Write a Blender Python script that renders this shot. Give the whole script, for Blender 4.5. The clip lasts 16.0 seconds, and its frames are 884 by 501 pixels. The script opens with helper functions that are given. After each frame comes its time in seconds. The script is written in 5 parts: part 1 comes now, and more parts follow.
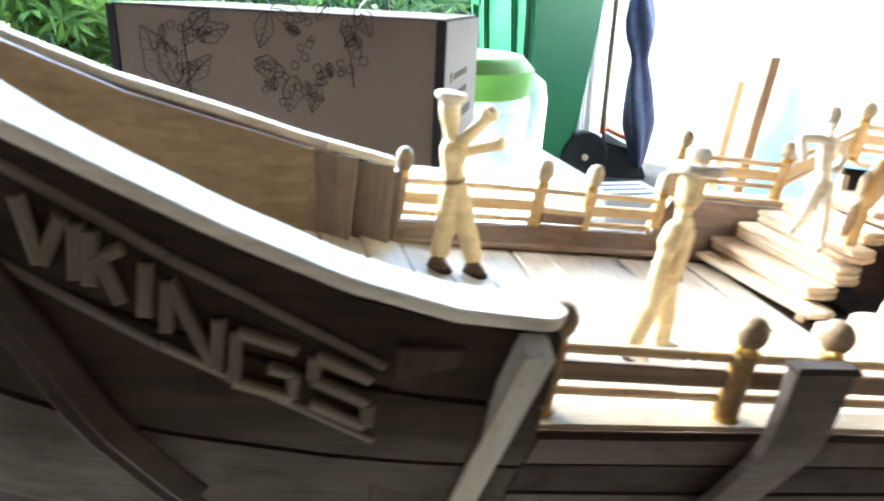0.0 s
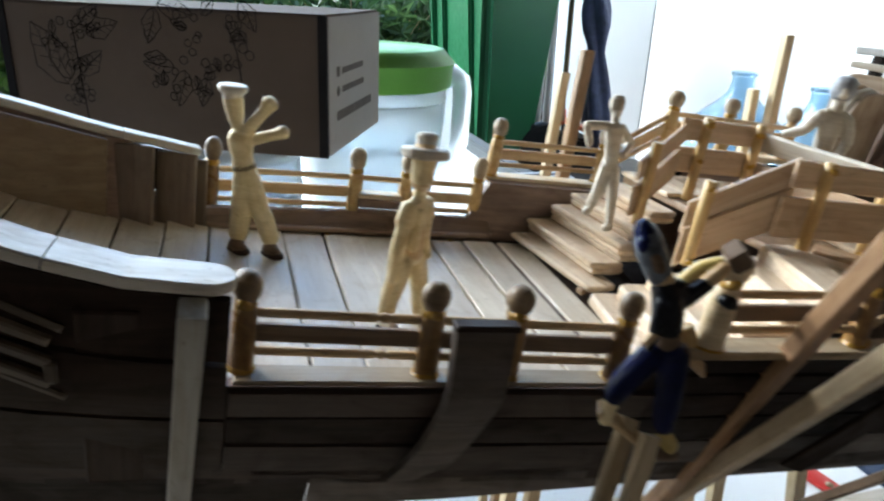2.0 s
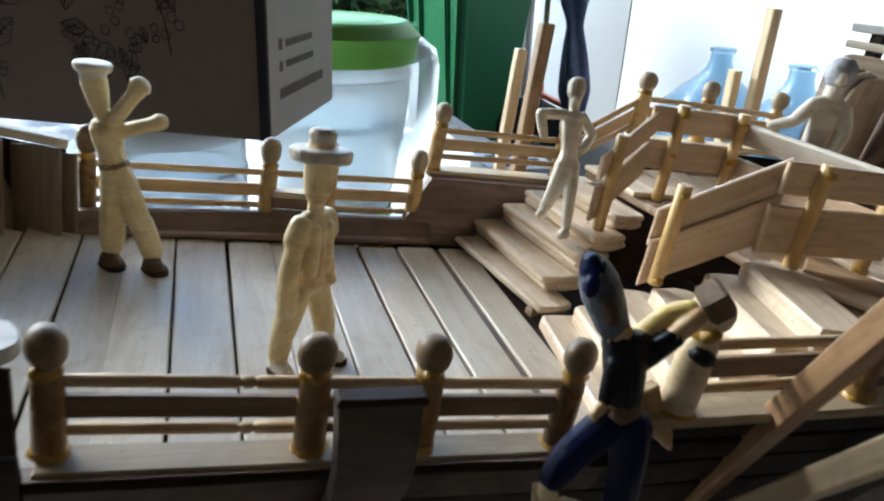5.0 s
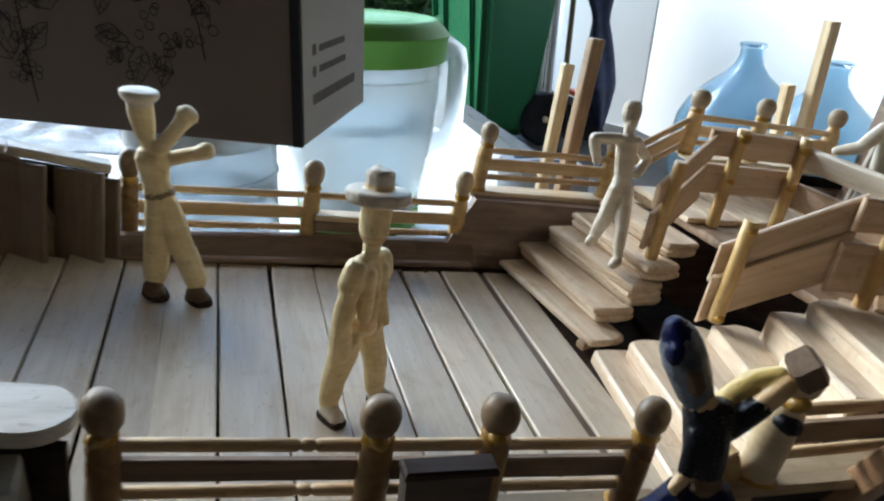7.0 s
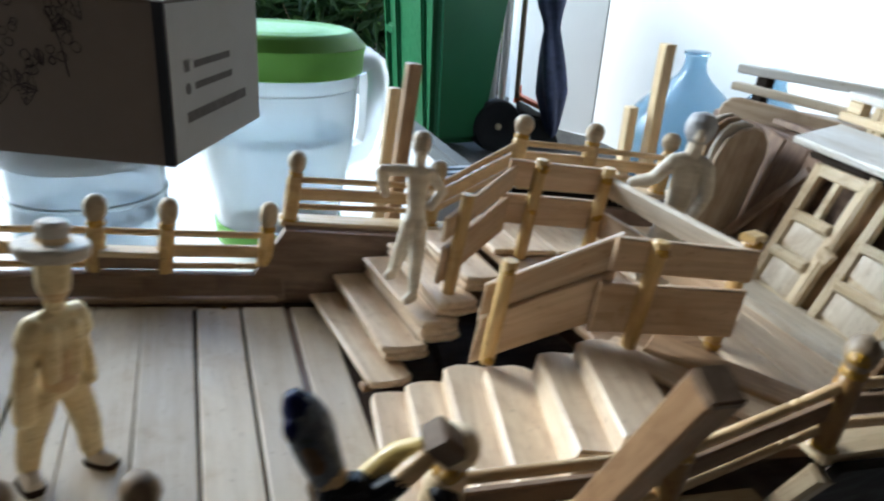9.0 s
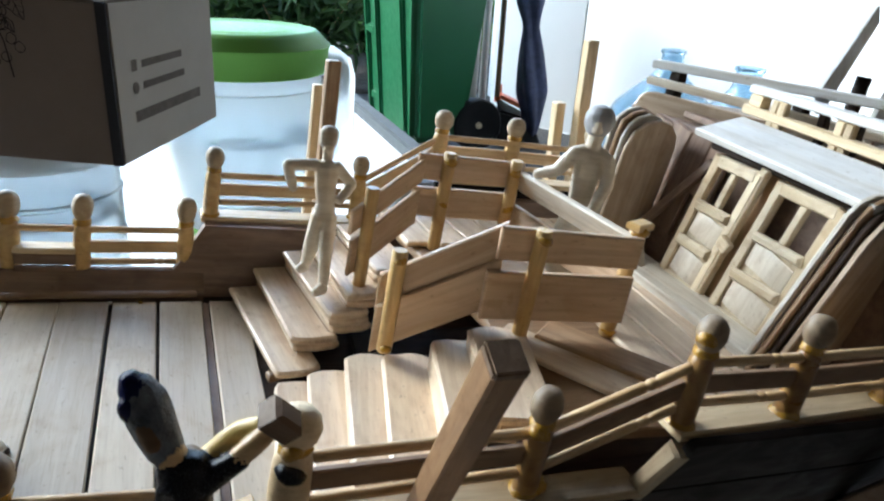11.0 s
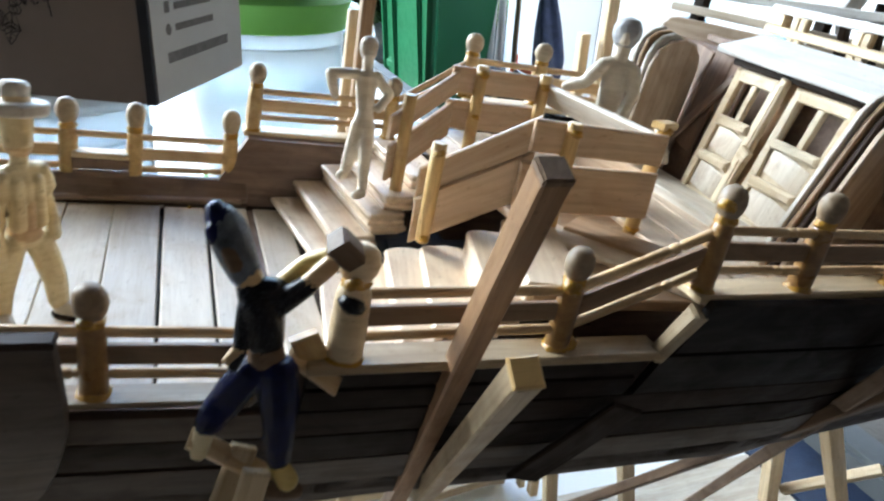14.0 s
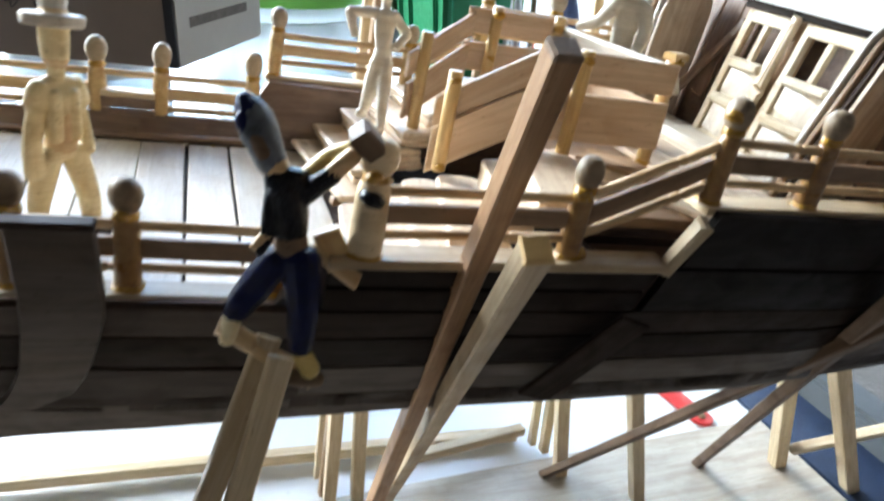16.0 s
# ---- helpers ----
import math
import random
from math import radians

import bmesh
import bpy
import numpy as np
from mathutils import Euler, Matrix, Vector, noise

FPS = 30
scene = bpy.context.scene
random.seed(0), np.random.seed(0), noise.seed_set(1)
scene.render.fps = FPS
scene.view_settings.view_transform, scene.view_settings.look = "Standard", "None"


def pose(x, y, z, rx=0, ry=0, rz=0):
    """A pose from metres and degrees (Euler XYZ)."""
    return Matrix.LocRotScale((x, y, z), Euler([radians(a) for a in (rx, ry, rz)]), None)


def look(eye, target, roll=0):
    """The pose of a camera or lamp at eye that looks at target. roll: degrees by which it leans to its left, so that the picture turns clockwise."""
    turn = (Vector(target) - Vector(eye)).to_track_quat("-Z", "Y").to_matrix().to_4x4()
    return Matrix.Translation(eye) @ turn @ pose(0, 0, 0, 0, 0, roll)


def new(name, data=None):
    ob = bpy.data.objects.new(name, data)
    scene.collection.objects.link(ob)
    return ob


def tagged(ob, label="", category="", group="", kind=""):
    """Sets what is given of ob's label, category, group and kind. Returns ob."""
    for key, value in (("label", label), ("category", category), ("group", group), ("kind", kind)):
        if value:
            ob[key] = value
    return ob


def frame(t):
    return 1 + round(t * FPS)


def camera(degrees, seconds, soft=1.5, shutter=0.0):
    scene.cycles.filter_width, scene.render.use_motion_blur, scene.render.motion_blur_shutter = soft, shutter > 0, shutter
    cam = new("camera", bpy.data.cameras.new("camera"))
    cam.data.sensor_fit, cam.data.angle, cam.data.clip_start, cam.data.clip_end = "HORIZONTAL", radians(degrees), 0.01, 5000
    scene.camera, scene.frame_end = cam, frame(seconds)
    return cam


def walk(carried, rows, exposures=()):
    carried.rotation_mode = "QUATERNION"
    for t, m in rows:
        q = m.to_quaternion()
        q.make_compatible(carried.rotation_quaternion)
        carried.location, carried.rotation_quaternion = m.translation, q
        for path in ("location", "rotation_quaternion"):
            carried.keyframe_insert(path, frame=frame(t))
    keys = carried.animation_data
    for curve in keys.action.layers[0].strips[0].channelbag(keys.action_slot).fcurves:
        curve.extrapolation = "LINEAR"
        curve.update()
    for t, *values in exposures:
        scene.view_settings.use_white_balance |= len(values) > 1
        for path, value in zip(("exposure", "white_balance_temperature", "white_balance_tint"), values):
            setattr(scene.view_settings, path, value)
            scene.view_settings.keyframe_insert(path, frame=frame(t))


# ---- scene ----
cam = camera(65.0, 16.0, soft=2.2, shutter=1.0)
PATH = [
    (0, (-0.08031, -0.13928, 0.04664), (-0.00712, 0.13242, -0.05737), 2.77),
    (0.5, (-0.06754, -0.14675, 0.05029), (0.00637, 0.12483, -0.05354), 2.51),
    (1, (-0.05357, -0.14900, 0.04912), (0.02617, 0.12100, -0.05453), 2.41),
    (1.5, (-0.04756, -0.15503, 0.04719), (0.03502, 0.11323, -0.05872), 2.56),
    (2, (-0.03687, -0.16537, 0.05018), (0.04677, 0.10251, -0.05586), 2.62),
    (2.5, (-0.03101, -0.17267, 0.05075), (0.05503, 0.09386, -0.05675), 2.43),
    (3, (-0.02869, -0.16990, 0.05447), (0.06121, 0.09560, -0.05242), 2.59),
    (3.5, (-0.02959, -0.16678, 0.05320), (0.06176, 0.09798, -0.05431), 3.00),
    (4, (-0.02503, -0.15785, 0.04949), (0.06674, 0.10575, -0.06047), 3.17),
    (6.5, (-0.00777, -0.11925, 0.04754), (0.08183, 0.14051, -0.07286), 4.15),
    (7, (-0.01854, -0.12624, 0.05369), (0.06460, 0.13611, -0.06572), 3.48),
    (7.5, (-0.01893, -0.13046, 0.05537), (0.06232, 0.13240, -0.06422), 3.55),
    (8, (-0.00098, -0.12902, 0.05627), (0.08773, 0.13207, -0.06189), 3.89),
    (8.5, (0.01081, -0.13121, 0.05885), (0.10293, 0.12963, -0.05725), 3.84),
    (9, (0.02532, -0.13048, 0.06034), (0.12250, 0.12843, -0.05596), 3.97),
    (9.5, (0.03484, -0.13270, 0.06213), (0.13401, 0.12592, -0.05312), 3.97),
    (10, (0.04029, -0.13553, 0.06350), (0.14134, 0.12249, -0.05146), 3.86),
    (12.5, (0.04282, -0.14905, 0.05654), (0.14538, 0.10589, -0.06380), 3.97),
    (13, (0.03881, -0.15133, 0.05617), (0.13957, 0.10355, -0.06582), 4.27),
    (13.5, (0.04046, -0.15202, 0.05086), (0.14028, 0.10196, -0.07376), 3.95),
    (14, (0.03234, -0.15518, 0.04856), (0.12888, 0.09921, -0.07780), 4.06),
    (14.5, (0.03112, -0.15702, 0.04462), (0.12540, 0.09761, -0.08296), 4.27),
    (15, (0.03171, -0.15836, 0.04284), (0.12354, 0.09667, -0.08572), 3.98),
    (15.5, (0.03353, -0.16053, 0.04147), (0.12432, 0.09542, -0.08597), 4.01),
    (16, (0.02921, -0.16586, 0.03744), (0.11964, 0.08868, -0.09306), 3.99),
]
EXPOSURES = [(t, v, 5800 if t < 12 else 5650, 1) for t, v in ((0, 4.8), (0.25, 4.05), (0.5, 3.55), (1, 3.12), (3.5, 2.8), (6.5, 2.47), (8, 2.42), (10, 2.62), (12.5, 2.97), (13.5, 3.1), (15.2, 3.55), (16, 3.65))]
walk(cam, [(t, look(eye, target, roll)) for t, eye, target, roll in PATH], EXPOSURES)

# ---- world and light ----
world = bpy.data.worlds.new("daylight")
scene.world = world
world.use_nodes = True
wn = world.node_tree.nodes
sky = wn.new("ShaderNodeTexSky")
sky.sky_type, sky.sun_disc = "NISHITA", False
sky.sun_elevation, sky.sun_rotation = radians(36), radians(-40)
wn["Background"].inputs["Strength"].default_value = 0.15
world.node_tree.links.new(sky.outputs["Color"], wn["Background"].inputs["Color"])
sun_data = bpy.data.lights.new("sun", "SUN")
sun_data.energy, sun_data.angle, sun_data.color = 1.25, radians(35), (1.0, 0.98, 0.95)
sun = new("sun", sun_data)
sun.matrix_world = look((-4.2, 5, 4.75), (0, 0, 0))

# ---- materials ----
def nodes_of(name):
    m = bpy.data.materials.new(name)
    m.use_nodes = True
    t = m.node_tree
    return m, t, t.nodes["Principled BSDF"]


def ramp(t, stops):
    r = t.nodes.new("ShaderNodeValToRGB")
    while len(r.color_ramp.elements) < len(stops):
        r.color_ramp.elements.new(0.5)
    for e, (p, c) in zip(r.color_ramp.elements, stops):
        e.position, e.color = p, (*c, 1)
    return r


def coords(t, scale, random_shift=True):
    """Object coordinates, stretched, and shifted by the object's own random number."""
    tc, mp = t.nodes.new("ShaderNodeTexCoord"), t.nodes.new("ShaderNodeMapping")
    mp.inputs["Scale"].default_value = scale
    t.links.new(tc.outputs["Object"], mp.inputs["Vector"])
    if random_shift:
        oi, mul = t.nodes.new("ShaderNodeObjectInfo"), t.nodes.new("ShaderNodeMath")
        mul.operation, mul.inputs[1].default_value = "MULTIPLY", 37.0
        comb = t.nodes.new("ShaderNodeCombineXYZ")
        t.links.new(oi.outputs["Random"], mul.inputs[0])
        for k in range(3):
            t.links.new(mul.outputs[0], comb.inputs[k])
        t.links.new(comb.outputs[0], mp.inputs["Location"])
    return mp.outputs["Vector"]


def noise_tex(t, vec, scale, detail=5, rough=0.6, dist=0.0):
    n = t.nodes.new("ShaderNodeTexNoise")
    n.inputs["Scale"].default_value, n.inputs["Detail"].default_value = scale, detail
    n.inputs["Roughness"].default_value, n.inputs["Distortion"].default_value = rough, dist
    t.links.new(vec, n.inputs["Vector"])
    return n.outputs["Fac"]


def mix(t, kind, fac, a, b):
    m = t.nodes.new("ShaderNodeMix")
    m.data_type, m.blend_type = "RGBA", kind
    for sock, v in ((m.inputs[0], fac), (m.inputs[6], a), (m.inputs[7], b)):
        if hasattr(v, "links"):
            t.links.new(v, sock)
        else:
            sock.default_value = v if isinstance(v, float) else (*v, 1)
    return m.outputs[2]


def bump(t, p, height, strength, distance):
    b = t.nodes.new("ShaderNodeBump")
    b.inputs["Strength"].default_value, b.inputs["Distance"].default_value = strength, distance
    t.links.new(height, b.inputs["Height"])
    t.links.new(b.outputs["Normal"], p.inputs["Normal"])


def wood(name, dark, light, stain, rough=0.55, grime=0.45, vary=0.25, coat=0.0, spec=0.5, streaks=0.8):
    """Small timber: long grain along the piece's own X, blotches of glue and dirt, and a tone of its own for each piece."""
    m, t, p = nodes_of(name)
    grain = noise_tex(t, coords(t, (34, 420, 420)), 1.0, 4, 0.5, 0.9)
    pores = noise_tex(t, coords(t, (160, 2600, 2600)), 1.0, 3, 0.5)
    blot = noise_tex(t, coords(t, (90, 120, 120)), 1.0, 4, 0.6, 0.8)
    col = ramp(t, [(0.22, dark), (0.62, light)])
    t.links.new(grain, col.inputs[0])
    bl = ramp(t, [(0.5, (0, 0, 0)), (0.78, (grime, grime, grime))])
    t.links.new(blot, bl.inputs[0])
    c = mix(t, "MIX", bl.outputs[0], col.outputs[0], stain)
    po = ramp(t, [(0.32, (0.72, 0.68, 0.62)), (0.46, (1, 1, 1))])
    t.links.new(pores, po.inputs[0])
    c = mix(t, "MULTIPLY", 0.35, c, po.outputs[0])
    fleck = noise_tex(t, coords(t, (520, 900, 900)), 1.0, 2, 0.5)
    fl = ramp(t, [(0.27, (0.45, 0.38, 0.30)), (0.34, (1, 1, 1))])
    t.links.new(fleck, fl.inputs[0])
    c = mix(t, "MULTIPLY", 0.4, c, fl.outputs[0])
    streak = noise_tex(t, coords(t, (14, 150, 150)), 1.0, 3, 0.6, 0.4)
    sk = ramp(t, [(0.36, (0.80, 0.74, 0.66)), (0.52, (1, 1, 1))])
    t.links.new(streak, sk.inputs[0])
    c = mix(t, "MULTIPLY", streaks, c, sk.outputs[0])
    oi = t.nodes.new("ShaderNodeObjectInfo")
    tone = ramp(t, [(0.0, (1 - vary,) * 3), (1.0, (1 + 0.3 * vary, 1 + 0.2 * vary, 1))])
    t.links.new(oi.outputs["Random"], tone.inputs[0])
    c = mix(t, "MULTIPLY", 1.0, c, tone.outputs[0])
    t.links.new(c, p.inputs["Base Color"])
    rr = ramp(t, [(0.3, (rough - 0.12,) * 3), (0.75, (rough + 0.18,) * 3)])
    t.links.new(blot, rr.inputs[0])
    t.links.new(rr.outputs[0], p.inputs["Roughness"])
    p.inputs["Specular IOR Level"].default_value = spec
    p.inputs["Coat Weight"].default_value, p.inputs["Coat Roughness"].default_value = coat, 0.25
    bump(t, p, grain, 0.35, 0.0003)
    return m


def plain(name, color, rough=0.5, metal=0.0, var=0.12, scale=40.0, bumps=0.15, dist=0.001, transmission=0.0, coat=0.0, spec=0.5):
    """Paint, plastic, paper and the like: a base colour with faint large blotches and fine grain."""
    m, t, p = nodes_of(name)
    v = coords(t, (1, 1, 1))
    big, fine = noise_tex(t, v, scale, 4), noise_tex(t, v, scale * 14, 3)
    a = ramp(t, [(0.3, tuple(c * (1 - var) for c in color)), (0.7, tuple(min(1, c * (1 + var * 0.6)) for c in color))])
    t.links.new(big, a.inputs[0])
    t.links.new(a.outputs[0], p.inputs["Base Color"])
    r = ramp(t, [(0.3, (max(0.02, rough - 0.08),) * 3), (0.7, (min(1, rough + 0.1),) * 3)])
    t.links.new(fine, r.inputs[0])
    t.links.new(r.outputs[0], p.inputs["Roughness"])
    p.inputs["Metallic"].default_value = metal
    p.inputs["Specular IOR Level"].default_value = spec
    p.inputs["Transmission Weight"].default_value = transmission
    p.inputs["Coat Weight"].default_value = coat
    if bumps:
        bump(t, p, fine, bumps, dist)
    return m


DECK = wood("weathered_deck_wood", (0.55, 0.465, 0.355), (0.65, 0.57, 0.455), (0.40, 0.275, 0.17), 0.42, 0.4, 0.16, spec=0.35, streaks=0.35)
STEP = wood("step_wood", (0.65, 0.49, 0.34), (0.83, 0.69, 0.52), (0.45, 0.275, 0.15), 0.36, 0.45, 0.12)
PANEL = wood("panel_wood", (0.48, 0.345, 0.225), (0.64, 0.485, 0.34), (0.42, 0.235, 0.12), 0.36, 0.4, 0.15)
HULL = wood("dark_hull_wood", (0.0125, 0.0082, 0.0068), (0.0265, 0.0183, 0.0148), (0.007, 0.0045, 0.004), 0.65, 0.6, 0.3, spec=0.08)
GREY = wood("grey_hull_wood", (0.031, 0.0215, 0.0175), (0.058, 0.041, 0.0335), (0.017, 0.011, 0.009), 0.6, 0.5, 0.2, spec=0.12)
CAP = wood("pale_cap_wood", (0.50, 0.45, 0.375), (0.68, 0.63, 0.55), (0.40, 0.33, 0.26), 0.45, 0.3, 0.1)
# post varnish, darkened to hold the shade on the near posts
POST = wood("shaded_varnish_post_wood", (0.20, 0.094, 0.022), (0.33, 0.185, 0.054), (0.10, 0.035, 0.009), 0.34, 0.65, 0.3, 0.3)
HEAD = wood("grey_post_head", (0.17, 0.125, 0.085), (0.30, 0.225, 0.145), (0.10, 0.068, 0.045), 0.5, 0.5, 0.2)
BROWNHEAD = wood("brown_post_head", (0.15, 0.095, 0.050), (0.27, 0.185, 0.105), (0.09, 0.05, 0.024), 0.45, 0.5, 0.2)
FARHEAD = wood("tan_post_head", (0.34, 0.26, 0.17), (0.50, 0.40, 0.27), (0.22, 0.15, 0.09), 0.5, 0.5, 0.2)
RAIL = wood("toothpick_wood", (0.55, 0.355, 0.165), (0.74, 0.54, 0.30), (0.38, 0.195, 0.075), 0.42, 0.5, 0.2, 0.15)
BEAM = wood("beam_wood", (0.26, 0.158, 0.085), (0.43, 0.288, 0.168), (0.17, 0.095, 0.055), 0.5, 0.5, 0.2)
DOORW = wood("pale_door_wood", (0.52, 0.425, 0.285), (0.68, 0.59, 0.435), (0.33, 0.22, 0.12), 0.45, 0.75, 0.15)
DOORP = wood("whitish_door_panel", (0.56, 0.50, 0.41), (0.70, 0.645, 0.55), (0.36, 0.26, 0.17), 0.4, 0.75, 0.1)
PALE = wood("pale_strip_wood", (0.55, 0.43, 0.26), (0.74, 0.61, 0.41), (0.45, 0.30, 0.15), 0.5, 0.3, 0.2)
# strip wood darkened so that near caps and stout prop hold their shade
DIMSTRIP = wood("dimmed_strip_wood", (0.27, 0.195, 0.112), (0.41, 0.315, 0.195), (0.19, 0.125, 0.066), 0.5, 0.5, 0.2)
GREYCAP = wood("greyed_prop_wood", (0.23, 0.215, 0.185), (0.34, 0.32, 0.285), (0.16, 0.135, 0.11), 0.5, 0.4, 0.1)
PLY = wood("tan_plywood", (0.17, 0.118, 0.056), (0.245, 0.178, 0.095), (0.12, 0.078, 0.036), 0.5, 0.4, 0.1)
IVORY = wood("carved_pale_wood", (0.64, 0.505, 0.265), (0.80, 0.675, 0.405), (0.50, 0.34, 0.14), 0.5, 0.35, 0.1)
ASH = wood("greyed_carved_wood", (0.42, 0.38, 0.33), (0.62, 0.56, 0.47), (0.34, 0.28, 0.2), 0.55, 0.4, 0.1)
NAVY = plain("navy_gloss_paint", (0.005, 0.0075, 0.046), 0.12, 0, 0.5, 260, 0.4, 0.0005, spec=0.13)
BLACK = plain("black_gloss_paint", (0.005, 0.005, 0.008), 0.22, 0, 0.4, 300, 0.3, 0.0005, spec=0.25)
GREYP = plain("grey_blue_paint", (0.10, 0.112, 0.135), 0.3, 0, 0.8, 250, 0.5, 0.0005, spec=0.35)
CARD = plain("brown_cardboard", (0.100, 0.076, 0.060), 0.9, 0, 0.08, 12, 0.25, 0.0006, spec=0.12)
CARDEDGE = plain("dark_cardboard_fold", (0.010, 0.009, 0.010), 0.7, 0, 0.2, 60, spec=0.15)
INK = plain("black_print", (0.015, 0.013, 0.012), 0.9, 0, 0.1, 60, 0.0, spec=0.08)
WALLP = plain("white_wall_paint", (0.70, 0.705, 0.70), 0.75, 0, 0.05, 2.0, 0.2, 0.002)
# for the added unseen walls and ceilings, dark to return little light
DIMWALL = plain("unseen_wall_paint", (0.10, 0.080, 0.066), 0.9, 0, 0.2, 3.0, 0.2, 0.002, spec=0.1)
TABLEM = plain("white_table_top", (0.70, 0.705, 0.70), 0.35, 0, 0.04, 6, 0.1, 0.0005)
BOARD = wood("base_board", (0.34, 0.29, 0.225), (0.45, 0.39, 0.31), (0.28, 0.22, 0.16), 0.5, 0.3, 0.05)
FLOORM = plain("grey_concrete_floor", (0.055, 0.052, 0.049), 0.55, 0, 0.3, 5, 0.4, 0.004, spec=0.15)
GREEN = plain("green_bin_plastic", (0.016, 0.11, 0.038), 0.38, 0, 0.12, 3, 0.1, 0.001)
LID = plain("green_lid_plastic", (0.15, 0.37, 0.055), 0.5, 0, 0.06, 20, 0.05, spec=0.3)
BLACKP = plain("black_plastic", (0.008, 0.008, 0.009), 0.5, 0, 0.3, 30, 0.2, spec=0.2)
ORANGE = plain("orange_plastic", (0.75, 0.14, 0.04), 0.4, 0, 0.1, 20)
CLOTH = plain("navy_umbrella_cloth", (0.045, 0.055, 0.12), 0.6, 0, 0.4, 30, 0.4, 0.003)
RED = plain("red_paint", (0.55, 0.035, 0.03), 0.4, 0, 0.1, 60)
BLUEP = plain("navy_card", (0.016, 0.026, 0.055), 0.6, 0, 0.3, 60, spec=0.3)
# dark wood; in gaps, hatch and undersides its colour also carries the shade
DARKWOOD = wood("dark_wood_and_shade", (0.018, 0.0105, 0.0078), (0.044, 0.027, 0.0195), (0.010, 0.0065, 0.005), 0.6, 0.5, 0.2, spec=0.15)

WASH = wood("whitewashed_wood", (0.56, 0.56, 0.555), (0.68, 0.68, 0.675), (0.44, 0.42, 0.40), 0.45, 0.3, 0.06)
CHEEK = wood("brown_cheek_wood", (0.33, 0.245, 0.17), (0.49, 0.385, 0.285), (0.21, 0.135, 0.085), 0.5, 0.45, 0.1)
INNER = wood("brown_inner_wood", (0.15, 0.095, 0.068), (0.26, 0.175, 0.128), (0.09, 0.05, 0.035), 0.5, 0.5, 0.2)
BLUEGREY = wood("bluish_grey_carved_wood", (0.27, 0.28, 0.31), (0.42, 0.43, 0.46), (0.20, 0.20, 0.21), 0.55, 0.5, 0.1)
CHALK = wood("whitish_carved_wood", (0.60, 0.53, 0.43), (0.76, 0.70, 0.59), (0.48, 0.40, 0.30), 0.5, 0.4, 0.1)
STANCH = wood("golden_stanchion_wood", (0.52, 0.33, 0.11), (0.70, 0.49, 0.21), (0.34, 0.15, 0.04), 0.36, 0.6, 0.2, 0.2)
POLEW = wood("brown_pole_wood", (0.20, 0.107, 0.05), (0.35, 0.205, 0.103), (0.12, 0.058, 0.029), 0.5, 0.5, 0.1, spec=0.3)
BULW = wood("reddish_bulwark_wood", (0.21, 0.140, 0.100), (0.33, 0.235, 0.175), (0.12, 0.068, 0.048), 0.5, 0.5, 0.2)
UMBER = wood("dark_brace_wood", (0.10, 0.063, 0.038), (0.18, 0.12, 0.078), (0.06, 0.038, 0.025), 0.55, 0.5, 0.2, spec=0.25)
LETTER = wood("olive_letter_wood", (0.062, 0.045, 0.030), (0.125, 0.092, 0.062), (0.05, 0.036, 0.025), 0.55, 0.5, 0.25)
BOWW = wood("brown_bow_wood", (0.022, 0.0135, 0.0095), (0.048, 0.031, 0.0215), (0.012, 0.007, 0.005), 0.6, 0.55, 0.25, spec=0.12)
# lighter copy of the grey hull wood, brightness of the lower planks painted in
LIGHTENED = wood("lightened_grey_plank", (0.062, 0.050, 0.044), (0.115, 0.095, 0.083), (0.035, 0.026, 0.022), 0.55, 0.5, 0.2, spec=0.15)
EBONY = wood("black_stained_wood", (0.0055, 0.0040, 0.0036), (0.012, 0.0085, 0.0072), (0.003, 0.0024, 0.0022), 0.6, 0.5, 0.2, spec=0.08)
UMBERW = wood("tan_brown_board_wood", (0.12, 0.085, 0.056), (0.19, 0.138, 0.095), (0.07, 0.045, 0.028), 0.5, 0.45, 0.1)
# for near laths only, darkened as the shade on their upright faces
LATH = wood("shaded_lath_wood", (0.17, 0.105, 0.058), (0.29, 0.19, 0.112), (0.11, 0.06, 0.032), 0.5, 0.5, 0.2)
GLUE = plain("amber_glue", (0.40, 0.215, 0.022), 0.25, 0, 0.35, 300, 0.4, 0.0004, coat=0.3)


def clear(name, color, rough, ior=1.45, milky=0.0, thin=True):
    """Clear or milky plastic and glass."""
    m, t, p = nodes_of(name)
    v = coords(t, (1, 1, 1))
    n = noise_tex(t, v, 30, 3)
    r = ramp(t, [(0.3, (rough,) * 3), (0.7, (rough + 0.06,) * 3)])
    t.links.new(n, r.inputs[0])
    t.links.new(r.outputs[0], p.inputs["Roughness"])
    p.inputs["Base Color"].default_value = (*color, 1)
    p.inputs["Transmission Weight"].default_value = 1.0 - milky
    p.inputs["IOR"].default_value = ior
    return m


PLASTIC = clear("milky_plastic", (0.90, 0.94, 0.96), 0.16, 1.2, 0.32)
TUBM = clear("clear_tub_plastic", (0.80, 0.86, 0.90), 0.08, 1.25, 0.3)
WATER = clear("water", (0.93, 0.98, 0.99), 0.0, 1.33)
BLUEGLASS = clear("blue_glass", (0.52, 0.68, 0.80), 0.05, 1.3, 0.08)

# ---- building helpers ----
MM = 0.001
SHIP = Matrix(((0.9936, 0.0041, 0.1132, 0), (0, 0.9993, -0.0365, 0), (-0.1132, 0.0363, 0.9929, 0), (0, 0, 0, 1)))


